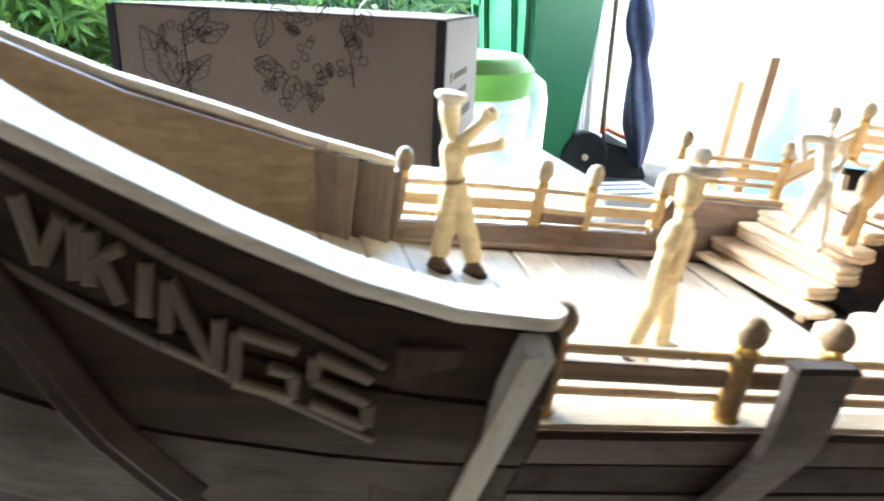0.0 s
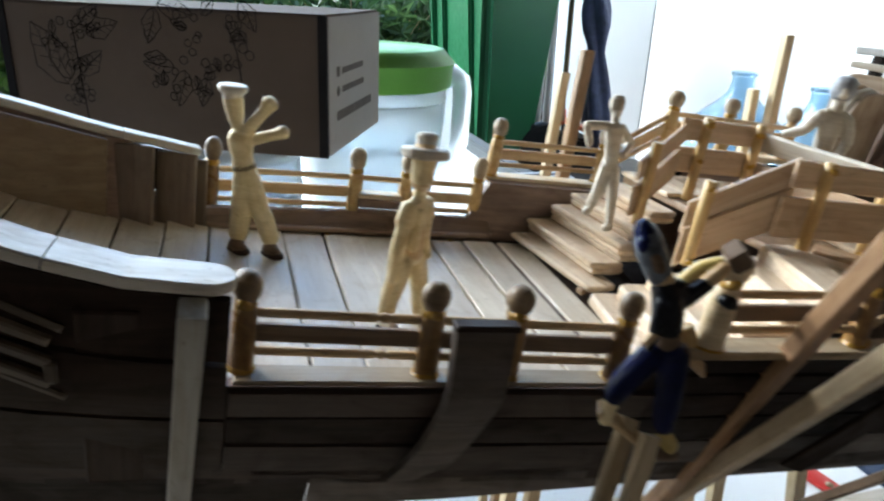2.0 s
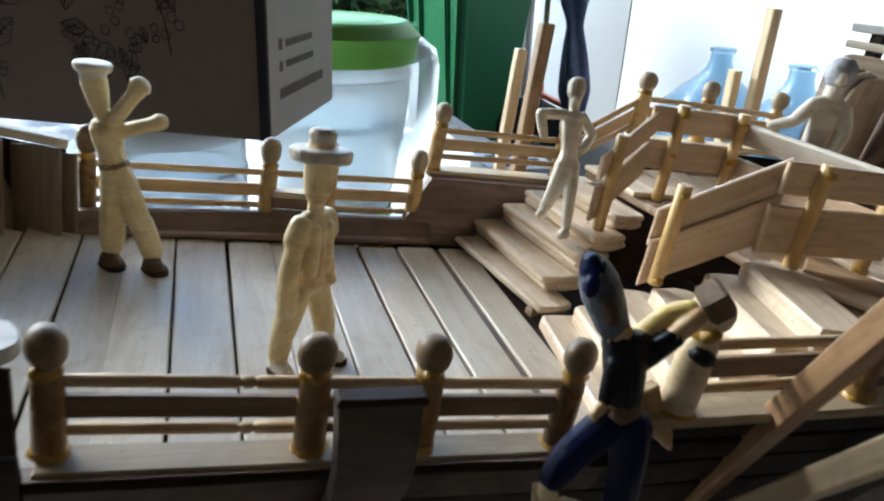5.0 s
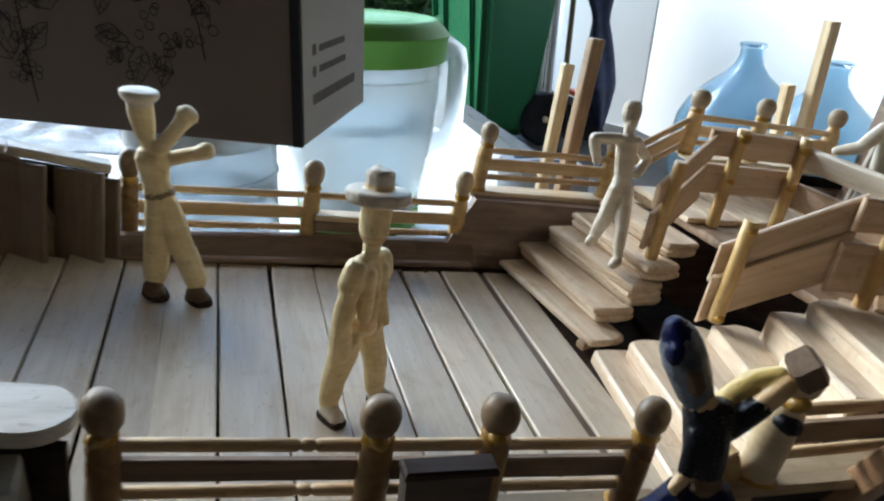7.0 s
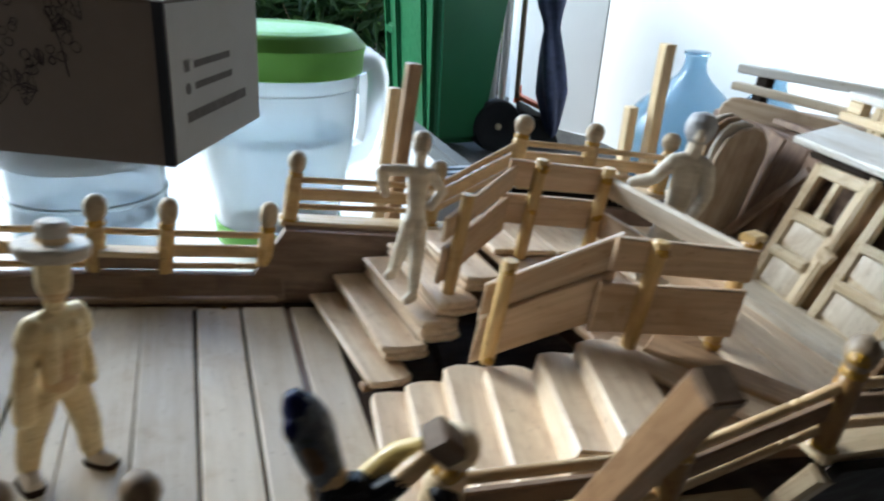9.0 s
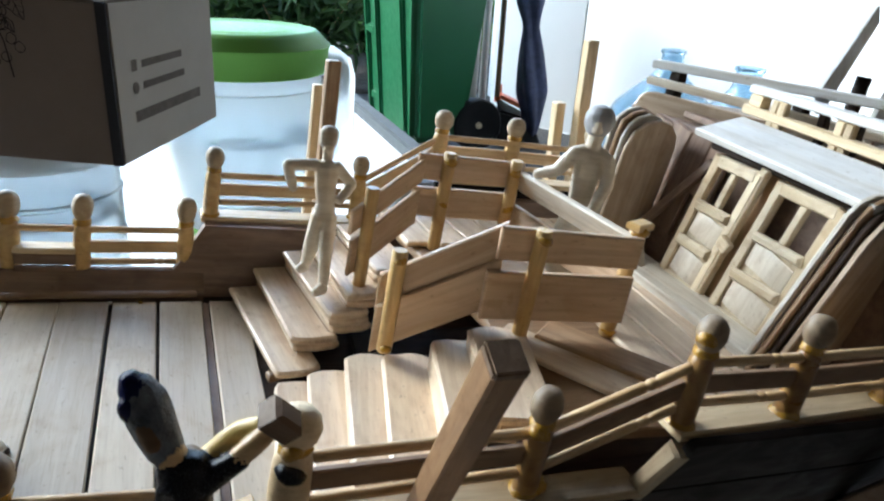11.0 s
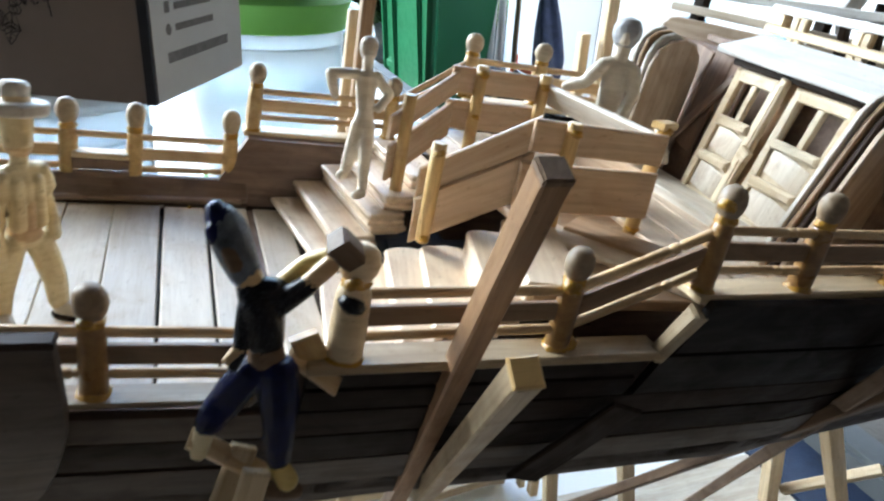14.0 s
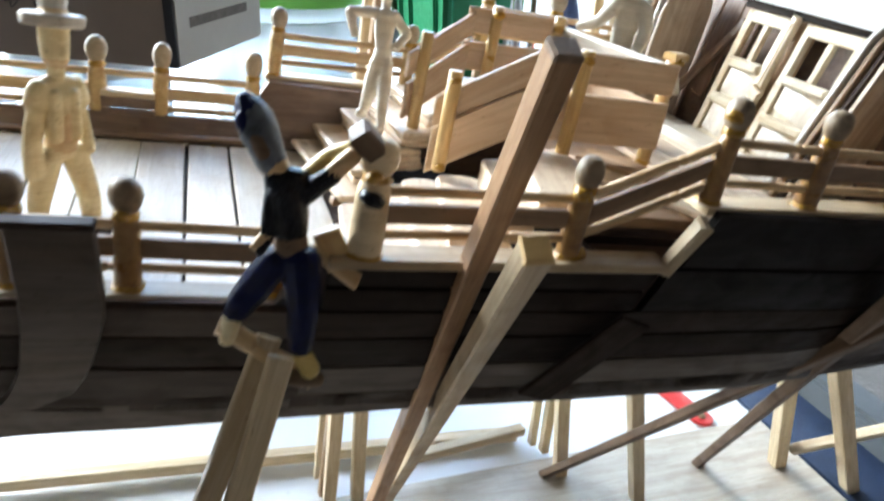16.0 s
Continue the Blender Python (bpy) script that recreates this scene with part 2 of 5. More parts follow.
def mesh_of(name, bm, material, smooth=40):
    bmesh.ops.recalc_face_normals(bm, faces=bm.faces)
    me = bpy.data.meshes.new(name)
    bm.to_mesh(me)
    bm.free()
    for m in material if isinstance(material, (list, tuple)) else [material]:
        me.materials.append(m)
    if smooth:
        me.polygons.foreach_set("use_smooth", [True] * len(me.polygons))
        me.set_sharp_from_angle(angle=radians(smooth))
    return me


def part(name, bm, material, parent=None, label="", m=None, smooth=40):
    ob = new(name, mesh_of(name, bm, material, smooth))
    if parent:
        ob.parent = parent
    if m is not None:
        ob.matrix_basis = m
    return tagged(ob, label)


def into(parent, m):
    """A pose given in the ship's own lines, for a child of one of the ship's parts."""
    if parent is not None and parent.parent is not None:
        return parent.matrix_basis.inverted() @ m
    return m


def thing(name, label, category, m=None, group="", kind=""):
    ob = new(name)
    ob.empty_display_size = 0.02
    if m is not None:
        ob.matrix_world = m
    return tagged(ob, label, category, group, kind)


def along(a, b, up=(0, 0, 1)):
    """Axes at the middle of a-b: X along it, Z towards up (millimetres in, metres out)."""
    a, b = Vector(a) * MM, Vector(b) * MM
    x = (b - a).normalized()
    y = Vector(up).cross(x)
    if y.length < 1e-4:
        y = Vector((0, 1, 0)).cross(x)
    y.normalize()
    z = x.cross(y)
    m = Matrix((x, y, z)).transposed().to_4x4()
    m.translation = (a + b) / 2
    return m, (b - a).length


def slab_bm(outline, h, bev=0.3):
    """An outline in XY (mm), h thick, with softened rims, centred on z = 0."""
    bm = bmesh.new()
    n = len(outline)
    c = Vector((sum(p[0] for p in outline) / n, sum(p[1] for p in outline) / n, 0))
    rings = []
    lo = min(bev, h * 0.4)
    for z, inset in ((-h / 2, bev), (-h / 2 + lo, 0), (h / 2 - lo, 0), (h / 2, bev)):
        ring = []
        for x, y in outline:
            p = Vector((x, y, 0))
            d = p - c
            if inset:
                d = d - Vector((math.copysign(min(inset, abs(d.x) * 0.5), d.x), math.copysign(min(inset, abs(d.y) * 0.5), d.y), 0))
            ring.append(bm.verts.new(((c.x + d.x) * MM, (c.y + d.y) * MM, z * MM)))
        rings.append(ring)
    for r0, r1 in zip(rings, rings[1:]):
        for k in range(n):
            bm.faces.new((r0[k], r0[(k + 1) % n], r1[(k + 1) % n], r1[k]))
    bm.faces.new(rings[0])
    bm.faces.new(rings[-1])
    return bm


def bar_outline(length, w, round_a=0.0, round_b=0.0, wob=0.0):
    """Outline of a lath, with rounded ends where wanted; wob: hand-cut unevenness."""
    a, b = -length / 2, length / 2
    pts = []

    def end(x, s, r):
        if r <= 0:
            return [(x, -s * w / 2), (x, s * w / 2)]
        out = []
        for k in range(7):
            q = -math.pi / 2 + math.pi * k / 6
            out.append((x - s * r + s * r * math.cos(q), s * w / 2 * math.sin(q)))
        return out

    pts += end(b, 1, round_b) + end(a, -1, round_a)
    return [(x + random.uniform(-wob, wob), y + random.uniform(-wob, wob)) for x, y in pts]


def stick(name, a, b, w, h, material, parent, up=(0, 0, 1), ra=0.0, rb=0.0, bev=0.35, wob=0.12, label=""):
    """A lath or squared stick from a to b (mm): w wide, h thick along up."""
    m, length = along(a, b, up)
    return part(name, slab_bm(bar_outline(length / MM, w, ra, rb, wob), h, bev), material, parent, label, into(parent, m), 35)


def lathe_bm(profile, seg=16, squash=1.0, wob=0.0):
    """A turned shape round Z: profile of (radius, z), in mm."""
    bm = bmesh.new()
    rings = []
    for r, z in profile:
        if r < 1e-4:
            rings.append([bm.verts.new((0, 0, z * MM))])
            continue
        rings.append([bm.verts.new(((r + random.uniform(-wob, wob)) * math.cos(2 * math.pi * k / seg) * MM,
                                    (r + random.uniform(-wob, wob)) * squash * math.sin(2 * math.pi * k / seg) * MM, z * MM)) for k in range(seg)])
    for r0, r1 in zip(rings, rings[1:]):
        for k in range(seg):
            if len(r0) == 1 and len(r1) == 1:
                continue
            if len(r0) == 1:
                bm.faces.new((r0[0], r1[(k + 1) % seg], r1[k]))
            elif len(r1) == 1:
                bm.faces.new((r0[k], r0[(k + 1) % seg], r1[0]))
            else:
                bm.faces.new((r0[k], r0[(k + 1) % seg], r1[(k + 1) % seg], r1[k]))
    for r in (rings[0], rings[-1]):
        if len(r) > 1:
            bm.faces.new(r)
    return bm


def rod_bm(length, r, seg=10, taper=1.0, notch=False):
    """A round rod along X (mm), notched near one end like a toothpick where wanted."""
    prof = [(r * 0.9, -length / 2), (r, -length / 2 + 0.2)]
    if notch:
        q = length * random.uniform(0.08, 0.25)
        for k in (0, 2.0):
            prof += [(r, q + k), (r * 0.72, q + k + 0.35), (r * 0.72, q + k + 0.6), (r, q + k + 0.95)]
    prof += [(r * taper, length / 2 - 0.2), (r * 0.9 * taper, length / 2)]
    bm = lathe_bm(prof, seg)
    bmesh.ops.rotate(bm, verts=bm.verts, matrix=Matrix.Rotation(radians(90), 3, "Y"))
    return bm


def rod(name, a, b, r, material, parent, seg=10, taper=1.0, notch=False, label=""):
    m, length = along(a, b)
    return part(name, rod_bm(length / MM, r, seg, taper, notch), material, parent, label, into(parent, m), 50)


def pw(table, x):
    """Straight lines through a table of (x, value)."""
    if x <= table[0][0]:
        return table[0][1]
    for (x0, v0), (x1, v1) in zip(table, table[1:]):
        if x <= x1:
            return v0 + (v1 - v0) * (x - x0) / (x1 - x0)
    return table[-1][1]


def adopt(parent, before):
    """What was built at top level since becomes the parent's, at the same place in the ship."""
    inv = parent.matrix_basis.inverted()
    for ob in [o for o in bpy.data.objects if o not in before and o is not parent and o.parent is None]:
        m = ob.matrix_basis.copy()
        ob.parent = parent
        ob.matrix_basis = inv @ m


# ---- the model ship: its lines (mm, along the ship, across it, up) ----
NEAR_Y = [(-160, -34), (-130, -44), (-110, -49), (-70, -52), (-38, -54), (15, -56), (50, -58), (110, -59), (170, -59), (240, -52), (330, -40)]
FAR_Y = [(-160, 22), (-130, 29), (-73, 36), (-43, 44), (0, 48.5), (50, 49), (110, 47), (170, 45), (240, 40), (330, 30)]
FLARE = 0.37
NEAR_TOP = [(-160, 47.5), (-140, 35.7), (-113, 21.0), (-101, 15.8), (-87, 10.0), (-70, 4.1), (-55, 0.8), (-38, 0.0)]
FAR_TOP = [(-160, 31), (-137, 20), (-114, 12.5), (-90, 7), (-71, 2.0), (-46, -3.5), (-38, -4.5)]
WALE = [(-160, 26), (-60, 22), (-20, 17.5), (0, 14.2), (15, 13.0), (45, 10.2), (72, 8.6), (330, 8.5)]
BOTTOM = [(-160, -26), (-130, -34), (-114, -38), (-94, -42), (-70, -44), (-42, -45), (15, -48), (135, -47), (200, -46), (330, -44)]
DECK_Z = -25.0


def hull_y(x, z, side):
    y0 = pw(NEAR_Y if side < 0 else FAR_Y, x)
    flare = FLARE if z < -20 else FLARE * min(1.0, max(0.0, (x + 42) / 40))
    return y0 + side * flare * (z + 20)


ship = thing("model_ship", "handmade wooden model ship of craft sticks on props", "model ship", SHIP)


def strake(name, x0, x1, ztop, zbot, side, thick, material, parent, out=0.0, label="", step=6.0):
    """A bent plank of the ship's side between two sheer lines."""
    bm = bmesh.new()
    n = max(2, int((x1 - x0) / step))
    rows = []
    for k in range(n + 1):
        x = x0 + (x1 - x0) * k / n
        zt, zb = ztop(x), zbot(x)
        ring = []
        for z, o in ((zt, 0.0), (zt - 0.4, out + thick), (zt * 0.5 + zb * 0.5, out + thick + 0.15), (zb + 0.4, out + thick), (zb, 0.0)):
            ring.append(bm.verts.new((x * MM, (hull_y(x, z, side) + side * o) * MM, z * MM)))
        rows.append(ring)
    for r0, r1 in zip(rows, rows[1:]):
        for k in range(5):
            bm.faces.new((r0[k], r0[(k + 1) % 5], r1[(k + 1) % 5], r1[k]))
    bm.faces.new(rows[0])
    bm.faces.new(rows[-1])
    return part(name, bm, material, parent, label, None, 35)


# inner shell of the hull
bm = bmesh.new()
rows = []
for k in range(62):
    x = -160 + 8 * k
    zt_n = pw(NEAR_TOP, x) - 1 if x < -41 else (-20 if x < 47 else (-8 if x < 125 else 4))
    zt_f = pw(FAR_TOP, x) - 1 if x < -57 else (-20 if x < 47 else (-8 if x < 125 else 4))
    zb = pw(BOTTOM, x) - 3
    mid = (hull_y(x, zb, -1) + hull_y(x, zb, 1)) / 2
    sec = [(hull_y(x, zt_n, -1), zt_n), (hull_y(x, zb, -1), zb), (mid - 9, zb - 12), (mid + 9, zb - 12), (hull_y(x, zb, 1), zb), (hull_y(x, zt_f, 1), zt_f)]
    inner = [(y * 0.97 + (1.3 if y < 0 else -1.3), z) for y, z in reversed(sec)]
    rows.append([bm.verts.new((x * MM, y * MM, z * MM)) for y, z in sec + inner])
for r0, r1 in zip(rows, rows[1:]):
    for k in range(len(r0)):
        bm.faces.new((r0[k], r0[(k + 1) % len(r0)], r1[(k + 1) % len(r0)], r1[k])).material_index = 0 if k < 5 else 1
bm.faces.new(rows[0])
bm.faces.new(rows[-1])
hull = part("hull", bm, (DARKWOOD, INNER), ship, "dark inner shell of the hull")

sheer_n = lambda x: pw(NEAR_TOP, x) - 2 if x < -37 else -20.5
sheer_f = lambda x: pw(FAR_TOP, x) - 2 if x < -37 else -20.5
bot = lambda x: pw(BOTTOM, x)


def between(f, g, q):
    return lambda x: f(x) + (g(x) - f(x)) * q


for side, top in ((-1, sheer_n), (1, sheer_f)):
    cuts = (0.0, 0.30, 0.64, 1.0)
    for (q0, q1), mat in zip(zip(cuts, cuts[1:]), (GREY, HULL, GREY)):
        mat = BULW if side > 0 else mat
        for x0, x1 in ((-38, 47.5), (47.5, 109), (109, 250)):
            # right of midships the lowest plank takes the lighter copy in place of light
            mat = (HULL if q0 < 0.6 else LIGHTENED) if side < 0 and x0 > 0 else mat
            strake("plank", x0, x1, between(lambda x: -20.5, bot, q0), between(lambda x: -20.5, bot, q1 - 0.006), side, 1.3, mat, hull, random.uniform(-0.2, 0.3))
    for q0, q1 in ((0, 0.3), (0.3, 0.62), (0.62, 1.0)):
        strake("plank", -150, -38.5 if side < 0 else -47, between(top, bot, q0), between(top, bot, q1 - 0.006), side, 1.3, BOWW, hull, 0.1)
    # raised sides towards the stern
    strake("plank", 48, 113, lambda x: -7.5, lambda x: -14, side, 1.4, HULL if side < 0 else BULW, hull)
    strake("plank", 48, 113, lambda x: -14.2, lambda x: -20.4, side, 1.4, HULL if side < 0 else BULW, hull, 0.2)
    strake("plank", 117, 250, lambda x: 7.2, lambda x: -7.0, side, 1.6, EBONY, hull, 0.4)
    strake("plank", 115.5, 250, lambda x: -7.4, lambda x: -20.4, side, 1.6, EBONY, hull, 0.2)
    # dark strip painted in for the shadow gap, then the lower wale under it
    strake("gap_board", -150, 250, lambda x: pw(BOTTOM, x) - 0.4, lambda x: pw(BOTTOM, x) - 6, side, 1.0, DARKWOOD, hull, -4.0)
    for x0, x1 in ((-150, -20), (-19.8, 95), (95.2, 250)):
        strake("wale", x0, x1, lambda x: pw(BOTTOM, x) - 1.8 - pw([(-60, 2.6), (15, 2.4), (60, 0.0), (110, -1.0), (150, 0.0)], x), lambda x: pw(BOTTOM, x) - pw(WALE, x), side, 2.0, HULL if x0 < -100 else LIGHTENED, hull, -2.4 + random.uniform(-0.2, 0.2))

# ---- main deck ----
bm = slab_bm([(-140, -28), (-60, -50), (52, -52), (62, -30), (62, 30), (50, 40), (-45, 38), (-75, 28), (-140, 18)], 1.2)
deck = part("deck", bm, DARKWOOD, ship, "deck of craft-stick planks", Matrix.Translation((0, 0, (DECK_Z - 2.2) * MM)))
RISE = [(-140, 14.0), (-100, 14.0), (-86, 9.0), (-67, 4.6), (-46, 1.4), (-36, 0.0), (60, 0.0)]
x = 1.4 - 11.5 * 9
while x < 52:
    gap = 1.9 if abs(x - 47.4) < 1 else (0.95 if min(abs(x + 10.1), abs(x - 24.4), abs(x - 35.9)) < 1 else random.uniform(0.12, 0.4))
    w = 11.5 - gap
    xc = x + 5.75 + gap * 0.4 + (1.5 if x < -40 else 0)
    zd, slope = DECK_Z - 0.8 + pw(RISE, xc), (pw(RISE, xc + 4) - pw(RISE, xc - 4)) / 8
    yn, yf = hull_y(xc, -25, -1) + 3, min(38, hull_y(xc, -25, 1) - 5)
    stick("plank", (xc + random.uniform(-0.3, 0.3), yn, zd + random.uniform(-0.15, 0.15)), (xc + random.uniform(-0.3, 0.3), yf, zd + random.uniform(-0.15, 0.15)), w, 1.6, DECK, deck, up=(-slope, 0, 1), bev=0.3, wob=0.25)
    x += 11.5
stick("worn_strip", (47.9, -46, DECK_Z - 1.2), (47.9, 38, DECK_Z - 1.0), 3.0, 1.2, INNER, deck, wob=0.4, label="brown worn strip between planks")
# inclined inner bulwark at the far side
stick("inner_bulwark", (-44, 41, -22.5), (48, 44, -22.5), 7.5, 1.4, BULW, deck, up=(0, -0.6, 1), wob=0.3)
stick("inner_ledge", (-46, 38.6, -24.0), (46, 40.6, -24.0), 3.0, 1.4, BULW, deck, wob=0.4)

# ---- railings ----
POST_PROFILE = [(2.3, 0), (2.55, 0.5), (2.55, 6), (2.45, 11.5), (2.15, 12.6), (1.65, 13.5), (1.55, 13.9), (2.1, 14.5), (2.75, 15.6), (3.0, 17.0), (2.75, 18.4), (1.95, 19.5), (0.9, 19.95), (0, 20)]


def post_at(base, parent, h=20.0, lean=(0, 0), mat=POST, fat=1.0, top=None):
    prof = [(r * fat, z * h / 20) for r, z in POST_PROFILE]
    bm = lathe_bm(prof, 14, 0.86, 0.08)
    for f in bm.faces:
        if f.calc_center_median().z > h * 0.0147 / 20 * 1000 * MM:
            f.material_index = 1
    m = Matrix.Translation(Vector(base) * MM) @ Euler((radians(lean[0] + random.uniform(-2, 2)), radians(lean[1] + random.uniform(-2, 2)), random.uniform(0, 3))).to_matrix().to_4x4()
    rings = [[(0, 0.1), (3.0 * fat, 0.0), (2.8, 0.4), (2.45, 0.9), (2.2, 1.3), (0, 1.4)]]
    if random.random() < 0.6:
        q = h / 20
        rings.append([(0, 12.9 * q), (2.2, 13.0 * q), (2.35, 13.5 * q), (2.05, 14.3 * q), (1.75, 14.9 * q), (0, 15.0 * q)])
    for ring in rings:
        blob = lathe_bm(ring, 14, 0.9, 0.3)
        for f in blob.faces:
            f.material_index = 2
        me = bpy.data.meshes.new("glue")
        blob.to_mesh(me)
        blob.free()
        bm.from_mesh(me)
        bpy.data.meshes.remove(me)
    return part("post", bm, (mat, top or (HEAD if mat is POST else (FARHEAD if mat is STANCH else mat)), GLUE), parent, "", m, 50)


def rails(a, b, parent, k=1.0):
    """Between two posts: a round rail, a flat lath and a second round rail; a and b: the cap's level at the posts."""
    a, b = Vector(a), Vector(b)
    d = (b - a).normalized() * 1.2
    up = lambda v, z: v + Vector((0, 0, z))
    rod("rail", up(a + d, 11.7 * k), up(b - d, 11.7 * k), 0.95, RAIL, parent, notch=random.random() < 0.6)
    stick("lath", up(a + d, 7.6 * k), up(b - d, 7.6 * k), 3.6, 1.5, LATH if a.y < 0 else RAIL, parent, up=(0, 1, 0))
    if k:
        rod("rail", up(a + d, 3.8 * k), up(b - d, 3.8 * k), 0.9, RAIL, parent, notch=random.random() < 0.6)


NEAR_POSTS = [(-36, -48.5), (-1, -51), (16, -52), (40, -53.5)]
FAR_POSTS = [(-43, 46), (1, 48.5), (17.2, 48.5), (43, 49.5)]
for side, posts, lab in ((-1, NEAR_POSTS, "railing of round-headed posts and toothpicks"), (1, FAR_POSTS, "far railing of round-headed posts and toothpicks")):
    z0 = -19.5 if side < 0 else -23.0
    tall = 20.0 if side < 0 else 23.5
    y0 = -53.5 if side < 0 else 47.5
    x0 = -37.5 if side < 0 else -40
    bm = slab_bm([(x0, 1.0 if side < 0 else -2.6), (47.5, -2.4 if side < 0 else -3.2), (47.5, 3.2), (x0, 5.4 if side > 0 else 7.4)], 1.8, 0.4)
    railing = part("railing", bm, DIMSTRIP if side < 0 else PALE, ship, lab, Matrix.Translation((0, (y0 + 0.8 * -side * -1) * MM, (z0 - 0.9) * MM)))
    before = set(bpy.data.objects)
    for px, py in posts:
        # near posts and the first far one take the darker wood for their shade
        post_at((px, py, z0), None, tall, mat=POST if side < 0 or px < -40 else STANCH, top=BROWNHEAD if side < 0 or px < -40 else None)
    for n, ((ax, ay), (bx, by)) in enumerate(zip(posts, posts[1:])):
        if side > 0 and n == 1:
            # the closed gangway: a rail, a pale sill and dark boards
            rod("rail", (ax, ay, z0 + 13.8), (bx, by, z0 + 13.8), 0.95, RAIL, None)
            stick("sill", (ax + 1, ay - 1, z0 + 8.6), (bx - 1, by - 1, z0 + 8.6), 5, 1.6, PALE, None)
            for q in range(3):
                stick("gate_board", (ax + 1, ay - 2.2 - q * 0.6, z0 + 6.0 - q * 3.1), (bx - 1, by - 2.2 - q * 0.6, z0 + 6.0 - q * 3.1), 2.9, 1.2, INNER, None, up=(0, -1, 0))
            continue
        rails((ax, ay, z0), (bx, by, z0), None, tall / 20)
    adopt(railing, before)
# raised railings towards the stern, with the sloping piece
for side, p1, p2, p3, more in ((-1, (53.2, -63), (92.8, -62), (117.8, -65), ((142, -65), (170, -64), (200, -60))), (1, (49.5, 56), (92.5, 58), (115, 54.5), ((140, 54.5), (168, 53)))):
    y0 = (p1[1] + p2[1]) / 2
    bm = slab_bm([(47, -3.4), (115, -3.4), (115, 3.4), (47, 3.4)], 1.8, 0.4)
    railing = part("railing", bm, DIMSTRIP if side < 0 else PALE, ship, "raised railing with a sloping part beside the stairs", Matrix.Translation((0, y0 * MM, -7.4 * MM)))
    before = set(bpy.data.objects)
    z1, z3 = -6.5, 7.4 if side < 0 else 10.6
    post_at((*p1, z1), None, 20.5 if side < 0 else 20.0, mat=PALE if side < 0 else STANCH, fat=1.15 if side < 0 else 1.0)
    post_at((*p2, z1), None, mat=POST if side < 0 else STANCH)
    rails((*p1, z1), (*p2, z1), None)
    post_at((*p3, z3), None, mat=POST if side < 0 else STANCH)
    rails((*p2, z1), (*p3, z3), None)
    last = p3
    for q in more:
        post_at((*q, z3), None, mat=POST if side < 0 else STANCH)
        rails((*last, z3), (*q, z3), None)
        last = q
    stick("cap_lath", (115.5, p3[1], z3 - 0.9), (230, last[1], z3 - 0.9), 6.8, 1.8, PALE, None)
    stick("end_block", (114.6, hull_y(115, -7, side), -8.6), (116.6, hull_y(117, 6, side), 4.6), 3.6, 3.0, DIMSTRIP, None, up=(1, 0, -0.22), wob=0.4, bev=0.6)
    adopt(railing, before)

# ---- bow: caps, bulwark panels, name ----
def cap_strip(name, pts, w, h, material, parent, label="", tip=False):
    """A bent lath laid flat along points; tip rounds its last end."""
    full = w
    bm = bmesh.new()
    rows = []
    for k, p in enumerate(pts):
        p = Vector(p)
        d = (Vector(pts[min(k + 1, len(pts) - 1)]) - Vector(pts[max(k - 1, 0)])).normalized()
        s = Vector((0, 0, 1)).cross(d).normalized()
        u = d.cross(s)
        e = 0.35
        gone = (Vector(pts[-1]) - p).length / (full / 2)
        w = full * (max(0.2, math.sqrt(1 - (1 - gone) ** 2)) if tip and gone < 1 else 1.0)
        prof = [(-w / 2, -h / 2 + e), (-w / 2, h / 2 - e), (-w / 2 + e, h / 2), (w / 2 - e, h / 2), (w / 2, h / 2 - e), (w / 2, -h / 2 + e), (w / 2 - e, -h / 2), (-w / 2 + e, -h / 2)]
        rows.append([bm.verts.new((p + s * a + u * b) * MM) for a, b in prof])
    for r0, r1 in zip(rows, rows[1:]):
        for k in range(8):
            bm.faces.new((r0[k], r0[(k + 1) % 8], r1[(k + 1) % 8], r1[k]))
    bm.faces.new(rows[0])
    bm.faces.new(rows[-1])
    return part(name, bm, material, parent, label, None, 35)


for side, table, off in ((-1, NEAR_TOP, 1.5), (1, FAR_TOP, -1.5)):
    for x0, x1 in ((-66.0, -38.0 if side < 0 else -46.5), (-150, -66.3)):
        n = 30
        pts = []
        for k in range(n + 1):
            x = x0 + (x1 - x0) * k / n
            z = pw(table, x)
            y = hull_y(x, z, side) + (0.6 if side < 0 else -2.2)
            if side > 0:
                y = pw([(-150, 24), (-73, 36), (-43, 43)], x)
            pts.append((x, y + 0.6, z))
        cap_strip("cap_rail", pts, 9.4 if side < 0 else 5.0, 2.2, CAP, hull, "pale cap rail of the bow", side < 0 and x1 > -60)
# far bulwark, inside
strip = [(-150, 17), (-110, 23.5), (-69, 31)]
bm = bmesh.new()
rows = []
for x, y in strip:
    zt = pw(FAR_TOP, x) - 1
    rows.append([bm.verts.new((x * MM, (y + o) * MM, z * MM)) for o, z in ((-3, DECK_Z), (0, zt), (1.2, zt), (-1.8, DECK_Z))])
for r0, r1 in zip(rows, rows[1:]):
    for k in range(4):
        bm.faces.new((r0[k], r0[(k + 1) % 4], r1[(k + 1) % 4], r1[k]))
bm.faces.new(rows[0])
bm.faces.new(rows[-1])
part("bulwark_panel", bm, PLY, hull, "tan plywood bulwark panel")
